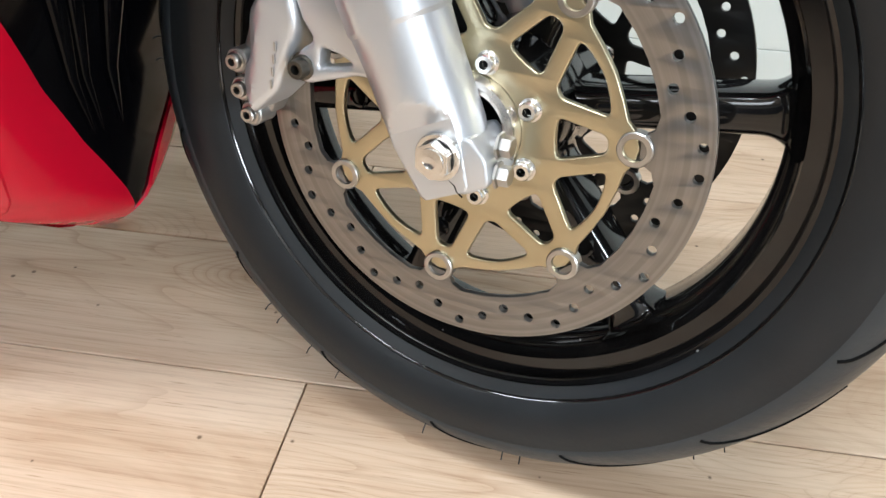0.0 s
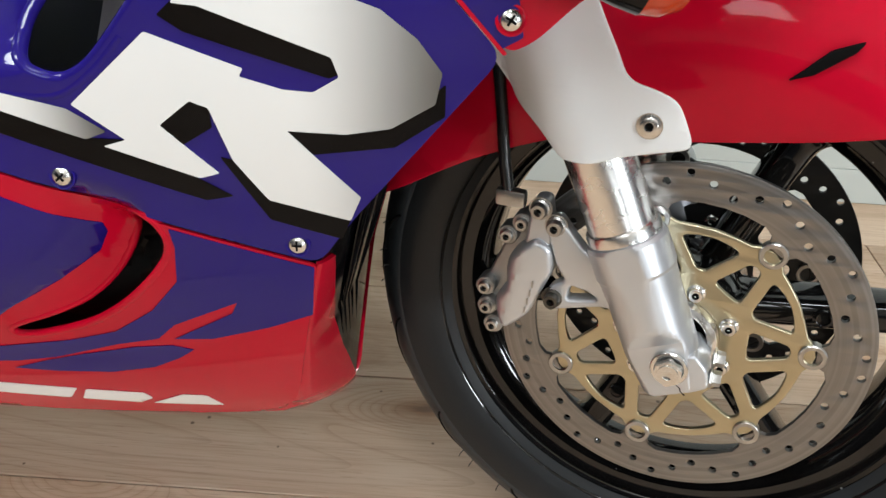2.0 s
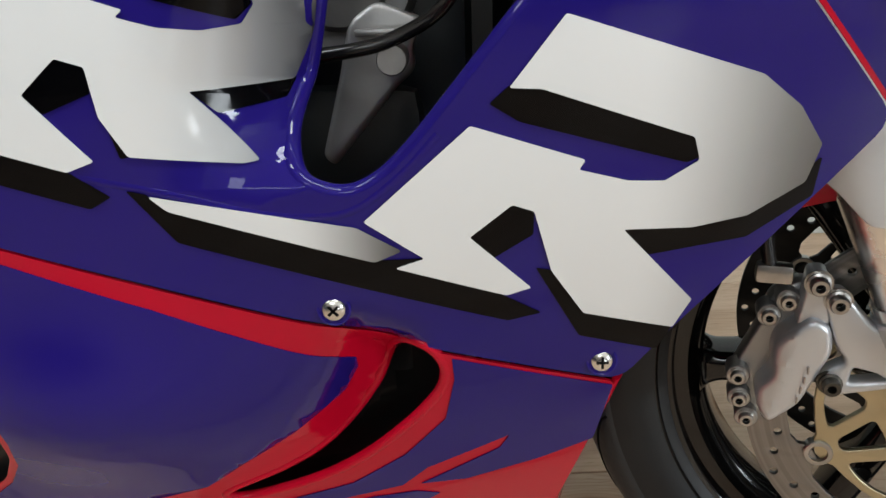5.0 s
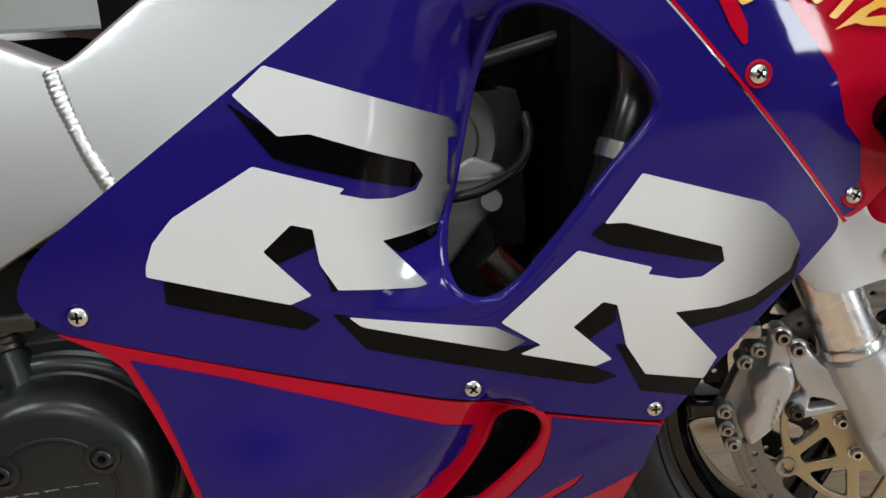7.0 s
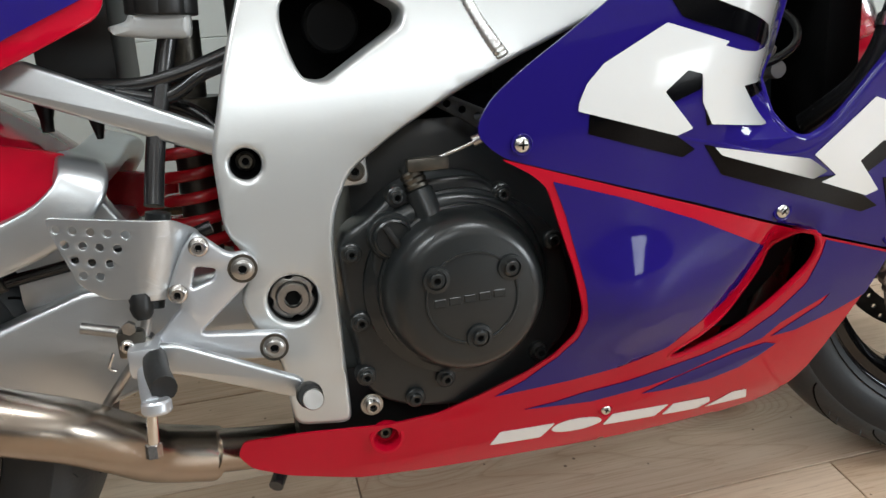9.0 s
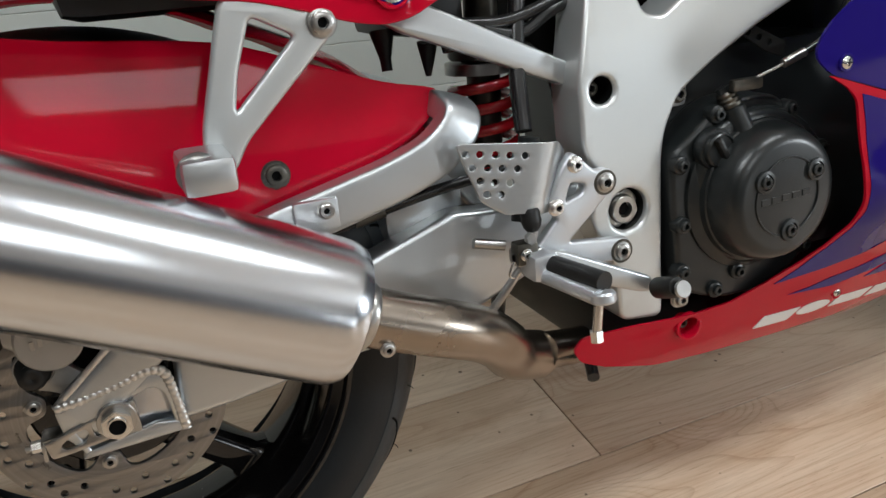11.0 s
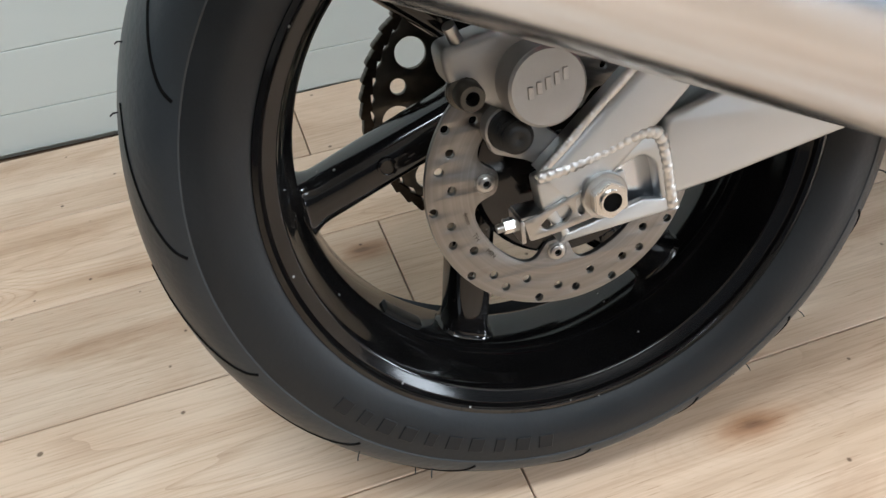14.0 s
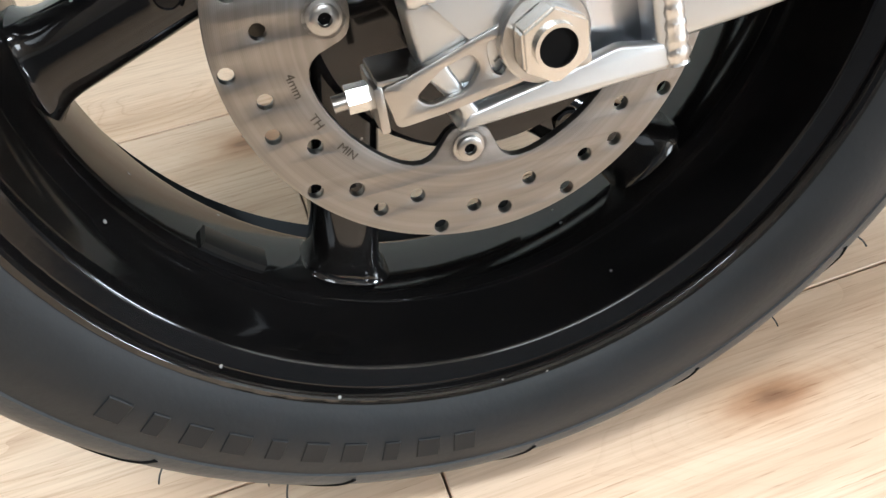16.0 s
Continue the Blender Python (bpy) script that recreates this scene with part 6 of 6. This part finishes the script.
tp = lathe([(0.0001, -0.016), (0.0095, -0.016), (0.0108, -0.013), (0.0112, 0.0), (0.0108, 0.016), (0.0001, 0.018)], 24, False)
part("lever_rubber", tp, PLASTIC, bl, m=Matrix.Translation((0.514, -0.232, 0.345)) @ Matrix.Rotation(radians(-20), 4, "X"))
part("lever_cap", lathe([(0.0001, -0.019), (0.0082, -0.019), (0.0090, -0.016), (0.0001, -0.015)], 24, False), STEEL, bl, m=Matrix.Translation((0.516, -0.236, 0.3435)) @ Matrix.Rotation(radians(-20), 4, "X"))
part("master_cylinder", tube([(0.408, -0.160, 0.500), (0.400, -0.162, 0.455), (0.392, -0.166, 0.420)], 0.0105), CASE, bike, "rear brake master cylinder")
part("push_rod", tube([(0.392, -0.192, 0.425), (0.384, -0.195, 0.395)], 0.0045, smooth_path=False), STEEL, bike)
part("rod_boot", lathe([(0.0001, 0.010), (0.0085, 0.010), (0.0098, 0.006), (0.0092, 0.002), (0.0100, -0.002), (0.0082, -0.008), (0.0050, -0.012), (0.0001, -0.012)], 28, False), PLASTIC, bike, "black rubber push rod boot", Matrix.Translation((0.388, -0.193, 0.430)) @ Matrix.Rotation(radians(78), 4, "X"))
clev = part("clevis", block(0.366, 0.388, -0.206, -0.190, 0.390, 0.412, 0.003), BOLTD, bike, "dark oily brake clevis")
hexnut(clev, 0.378, -0.206, 0.417, 0.0058, 0.006, STEEL, name="lock_nut")
bolt(clev, 0.374, -0.207, 0.401, 0.0048, BRIGHT, 0.004)
part("split_pin", tube([(0.362, -0.204, 0.396), (0.357, -0.204, 0.384), (0.362, -0.204, 0.380)], 0.0014, 3, 2), BRIGHT, clev)
part("clevis", block(0.366, 0.394, -0.204, -0.184, 0.388, 0.404, 0.004), STEEL, bike)
part("return_spring", tube([(0.378, -0.190, 0.385), (0.352, -0.186, 0.352), (0.338, -0.176, 0.332)], 0.0042), STEEL, bike)
part("brake_switch", tube([(0.365, -0.180, 0.405), (0.335, -0.176, 0.412)], 0.0050, smooth_path=False), STEEL, bike)

# shock absorber
sp = []
for i in range(60):
    a, s = 2 * math.pi * i / 12, i / 59
    sp.append((0.432 + 0.034 * math.cos(a), 0.034 * math.sin(a) - 0.01, 0.425 + 0.115 * s))
shock = part("shock_body", tube([(0.430, -0.01, 0.36), (0.437, -0.01, 0.66)], 0.019, smooth_path=False), BOLTD, bike, "rear shock absorber")
part("coil_spring", tube(sp, 0.0062, 2, 4), SPRING, shock, "red coil spring")
part("spring_seat", lathe([(0.043, 0.0), (0.043, 0.012), (0.02, 0.012), (0.02, 0.0)], 36), STEEL, shock, m=Matrix.Translation((0.435, -0.01, 0.548)) @ Matrix.Rotation(radians(90), 4, "X"))
part("adjuster_ring", lathe([(0.038, 0.0), (0.040, 0.003), (0.040, 0.020), (0.038, 0.023), (0.02, 0.023), (0.02, 0.0)], 12), BOLTD, shock, m=Matrix.Translation((0.436, -0.01, 0.563)) @ Matrix.Rotation(radians(90), 4, "X"))

# subframe, seat cowl and hangers
sfm = part("subframe_rail", plate(fillet([(0.275, 0.620), (0.317, 0.632), (0.480, 0.556), (0.480, 0.532), (0.300, 0.606)], 0.004), [], -0.132, 0.018, 0.003, 2), ALU, bike, "brushed aluminium subframe rail")
seat = sliced(plate(fillet([(-0.10, 0.69), (0.08, 0.655), (0.165, 0.645), (0.206, 0.634), (0.245, 0.621), (0.276, 0.616), (0.301, 0.621), (0.383, 0.660), (0.391, 0.675), (0.386, 0.689), (0.346, 0.707), (0.10, 0.78), (-0.10, 0.80)], 0.012), [], 0, 0.004, 0.001), 0.012)
for v in seat.verts:
    v.co.y += -0.168 + 2.2 * (v.co.z - 0.652) ** 2 + 0.25 * max(0, v.co.x - 0.30)
tail = part("tail_cowl", seat, RED, bike, "red tail cowl with a purple flash", smooth=60)
fl = sliced(plate(fillet([(0.04, 0.722), (0.1716, 0.7094), (0.2052, 0.7048), (0.2456, 0.6986), (0.2574, 0.6909), (0.2700, 0.6862), (0.2998, 0.6908), (0.3353, 0.6856), (0.3800, 0.6780), (0.3180, 0.6484), (0.2867, 0.6287), (0.2794, 0.6336), (0.2681, 0.6375), (0.2456, 0.6422), (0.2283, 0.6517), (0.2040, 0.6594), (0.1842, 0.6680), (0.1717, 0.6754), (0.1991, 0.6721), (0.2046, 0.6724), (0.2000, 0.6769), (0.1867, 0.6809), (0.1670, 0.6861), (0.04, 0.706)], 0.0012), [], 0, 0.0008, 0.0), 0.012)
for v in fl.verts:
    v.co.y += -0.1724 + 2.2 * (v.co.z - 0.652) ** 2 + 0.25 * max(0, v.co.x - 0.30)
part("purple_flash", fl, PURPLE, tail, smooth=60)
part("bolt_recess", lathe([(0.0165, -0.0005), (0.0162, -0.0026), (0.0148, -0.0030), (0.0138, -0.0012), (0.0132, -0.0006), (0.0001, -0.0006)], 40, False), RED, tail, m=Matrix.Translation((0.281, -0.171, 0.645)))
bolt(tail, 0.281, -0.1719, 0.645, 0.0092, BRIGHT, 0.0034)
part("chain_guard", plate(fillet([(0.330, 0.508), (0.407, 0.497), (0.403, 0.462), (0.345, 0.450), (0.326, 0.480)], 0.006), [], 0.09, 0.02, 0.004, 2), SPRING, bike, "red chain guard beyond the wheel")
part("tray_peg", lathe([(0.0001, 0.0), (0.0055, 0.0), (0.0060, 0.012), (0.0130, 0.040), (0.0001, 0.040)], 16, False), PLASTIC, bike, m=Matrix.Translation((0.310, -0.05, 0.566)) @ Matrix.Rotation(radians(82), 4, "X"))
part("tray_peg", lathe([(0.0001, 0.0), (0.0030, 0.0), (0.0110, 0.034), (0.0001, 0.034)], 12, False), PLASTIC, bike, m=Matrix.Translation((0.354, -0.05, 0.556)) @ Matrix.Rotation(radians(96), 4, "X"))
part("side_tray", block(0.315, 0.385, -0.085, 0.075, 0.598, 0.70, 0.012), PLASTIC, bike, "black plastic battery tray")
part("tray_stay", block(0.482, 0.518, -0.055, 0.055, 0.62, 0.72, 0.006), PLASTIC, bike, "black upright stay under the seat")
part("seat", block(0.05, 0.47, -0.135, 0.135, 0.700, 0.79, 0.03, 4), PLASTIC, bike, "black vinyl rider seat")
part("inner_fender", block(0.02, 0.30, -0.10, 0.10, 0.64, 0.70, 0.02), PLASTIC, bike, "black plastic undertray")
part("silencer_hanger", plate(fillet([(0.206, 0.634), (0.226, 0.640), (0.236, 0.622), (0.146, 0.536), (0.132, 0.512), (0.108, 0.520), (0.112, 0.552), (0.140, 0.650), (0.170, 0.652)], 0.008), [fillet([(0.162, 0.634), (0.196, 0.616), (0.140, 0.560), (0.146, 0.590)], 0.006)], -0.162, 0.012, 0.004, 3), FRAME_ALU, bike, "cast aluminium V-shaped silencer hanger")
bolt(bike, 0.219, -0.168, 0.624, 0.0095, STEEL, 0.006, washer=0.0135)
hk = part("can_strap", block(0.085, 0.125, -0.235, -0.165, 0.512, 0.540, 0.006), ALU, bike, "aluminium silencer strap")
bolt(hk, 0.098, -0.222, 0.528, 0.0105, STEEL, 0.012, washer=0.0165)

# hugger over the rear wheel: partial shell about the rear axle
hug = lathe([(0.346, -0.088), (0.353, -0.066), (0.357, -0.030), (0.358, 0), (0.357, 0.030), (0.353, 0.066), (0.346, 0.088), (0.343, 0.086), (0.350, 0.064), (0.354, 0.028), (0.355, 0), (0.354, -0.028), (0.350, -0.064), (0.343, -0.086)], 60, True, 31, 112)
for v in hug.verts:
    flare = max(0.0, min(1.0, (radians(62) - math.atan2(v.co.z, v.co.x)) / radians(30)))
    v.co.x, v.co.y, v.co.z = v.co.x * (1 + 0.10 * flare), v.co.y * (1 + 0.2 * flare), v.co.z * (1 + 0.10 * flare)
hu = part("hugger", hug, RED, bike, "red rear hugger mudguard", REAR, 50)
side_ = sliced(plate(flow([(-0.10, 0.325), (0.02, 0.312), (0.142, 0.298), (0.219, 0.272), (0.285, 0.248), (0.334, 0.236), (0.333, 0.222), (0.3215, 0.206), (0.300, 0.191), (0.259, 0.172), (0.210, 0.155), (0.140, 0.135), (0.10, 0.126), (0.03, 0.15), (-0.04, 0.24)], 4), [], 0, 0.004, 0.001), 0.012)
for v in side_.verts:
    rise = max(0.0, v.co.z - 0.17 - 0.06 * max(0.0, 0.2 - v.co.x))
    v.co.y += -0.122 + 1.5 * rise * rise
part("hugger_side", side_, RED, hu, "glossy red side of the mudguard", smooth=60)
bolt(hu, 0.173, -0.124, 0.180, 0.0095, BOLTD, 0.005, washer=0.0135)
hb = part("line_clip", block(0.175, 0.215, -0.162, -0.154, 0.448, 0.476, 0.002), ALU, bike, "aluminium brake line clip")
bolt(hb, 0.203, -0.162, 0.466, 0.0065, STEEL, 0.005)
part("brake_line", tube([(0.447, -0.12, 0.475), (0.402, -0.12, 0.4635), (0.314, -0.12, 0.4525), (0.220, -0.12, 0.4345), (0.12, -0.13, 0.412)], 0.0056), HOSE, bike, "black rear brake line")
part("line_sleeve", tube([(0.268, -0.1212, 0.4435), (0.238, -0.1212, 0.4378)], 0.0064, smooth_path=False), BOLTD, bike, "wound sleeve on the brake line")
# brake reservoir and hoses under the seat
res = part("brake_reservoir", plate(fillet([(0.405, 0.666), (0.455, 0.663), (0.453, 0.641), (0.416, 0.643), (0.390, 0.647), (0.385, 0.654), (0.402, 0.658)], 0.006), [], -0.110, 0.034, 0.008, 4), CLEAR, bike, "cloudy white brake fluid reservoir")
cap_ = []
for i in range(48):
    q = 2 * math.pi * i / 48
    rr = 0.0305 if i % 6 else 0.0285
    cap_.append((0.424 + rr * math.cos(q), rr * math.sin(q)))
lid = plate(cap_, [], 0, 0.021, 0.002, 2)
part("reservoir_cap", lid, PLASTIC, res, m=Matrix.Translation((0.007, -0.108, 0.672)) @ Matrix.Translation((0.424, 0, 0)) @ Matrix.Rotation(radians(3), 4, "Y") @ Matrix.Translation((-0.424, 0, 0)) @ Matrix.Rotation(radians(90), 4, "X"))
part("reservoir_hose", tube([(0.432, -0.109, 0.642), (0.424, -0.115, 0.61), (0.412, -0.135, 0.555), (0.405, -0.155, 0.505)], 0.0085), HOSE, bike, "black reservoir hose")
for q in ([(0.34, -0.11, 0.610), (0.372, -0.118, 0.607), (0.408, -0.12, 0.606), (0.450, -0.12, 0.616), (0.500, -0.115, 0.634)], [(0.36, -0.08, 0.585), (0.43, -0.09, 0.585), (0.47, -0.10, 0.545), (0.475, -0.11, 0.46)], [(0.385, -0.12, 0.601), (0.425, -0.12, 0.593), (0.459, -0.12, 0.611), (0.495, -0.115, 0.622)]):
    part("cable", tube(q, 0.0062), HOSE, bike, "black cable under the seat")
# cap coloured for shade, before a plain block added as the dark inside
part("carburettor_cap", lathe([(0.0001, -0.13), (0.022, -0.13), (0.025, -0.126), (0.025, -0.09), (0.0001, -0.09)], 32, False), SHADE_BLACK, bike, "round cap behind the frame, darkened for its shade", Matrix.Translation((0.575, 0.02, 0.645)))
part("inner_shade_block", block(0.50, 0.68, -0.06, 0.10, 0.56, 0.72, 0.01), SHADE_BLACK, bike, "near-black block that stands for the shade inside the frame")
# tank lower edge and indicator
part("tank", block(0.54, 0.92, -0.13, 0.17, 0.775, 0.95, 0.05, 4), RED, bike, "red fuel tank")
INDM = Matrix.Translation((1.307, -0.280, 0.613)) @ Matrix.Rotation(radians(13), 4, "Y") @ Matrix.Rotation(radians(-90), 4, "Z")
ind = part("indicator", lathe([(0.0001, -0.080), (0.012, -0.078), (0.021, -0.066), (0.029, -0.040), (0.0335, -0.012), (0.0345, 0.0), (0.0001, 0.0)], 40, False), BLACKF, bike, "black indicator with an orange lens", INDM)
part("lens", lathe([(0.0342, 0.0), (0.033, 0.010), (0.027, 0.020), (0.015, 0.026), (0.0001, 0.028)], 40, False), ORANGE, ind, "orange lens")
part("stem", tube([(0, -0.045, 0), (-0.045, -0.045, 0.004)], 0.014, smooth_path=False), PLASTIC, ind)
# side stand
st = part("side_stand", tube([(0.50, 0.12, 0.25), (0.545, 0.24, 0.11), (0.552, 0.262, 0.085)], 0.011), PLASTIC, bike, "black side stand")
part("stand_foot", block(0.527, 0.577, 0.245, 0.290, 0.066, 0.084, 0.004), PLASTIC, st)
part("drain_hose", tube([(0.49, -0.12, 0.236), (0.475, -0.155, 0.222)], 0.007, smooth_path=False), HOSE, bike, "black drain hose")

planks(FLOOR)
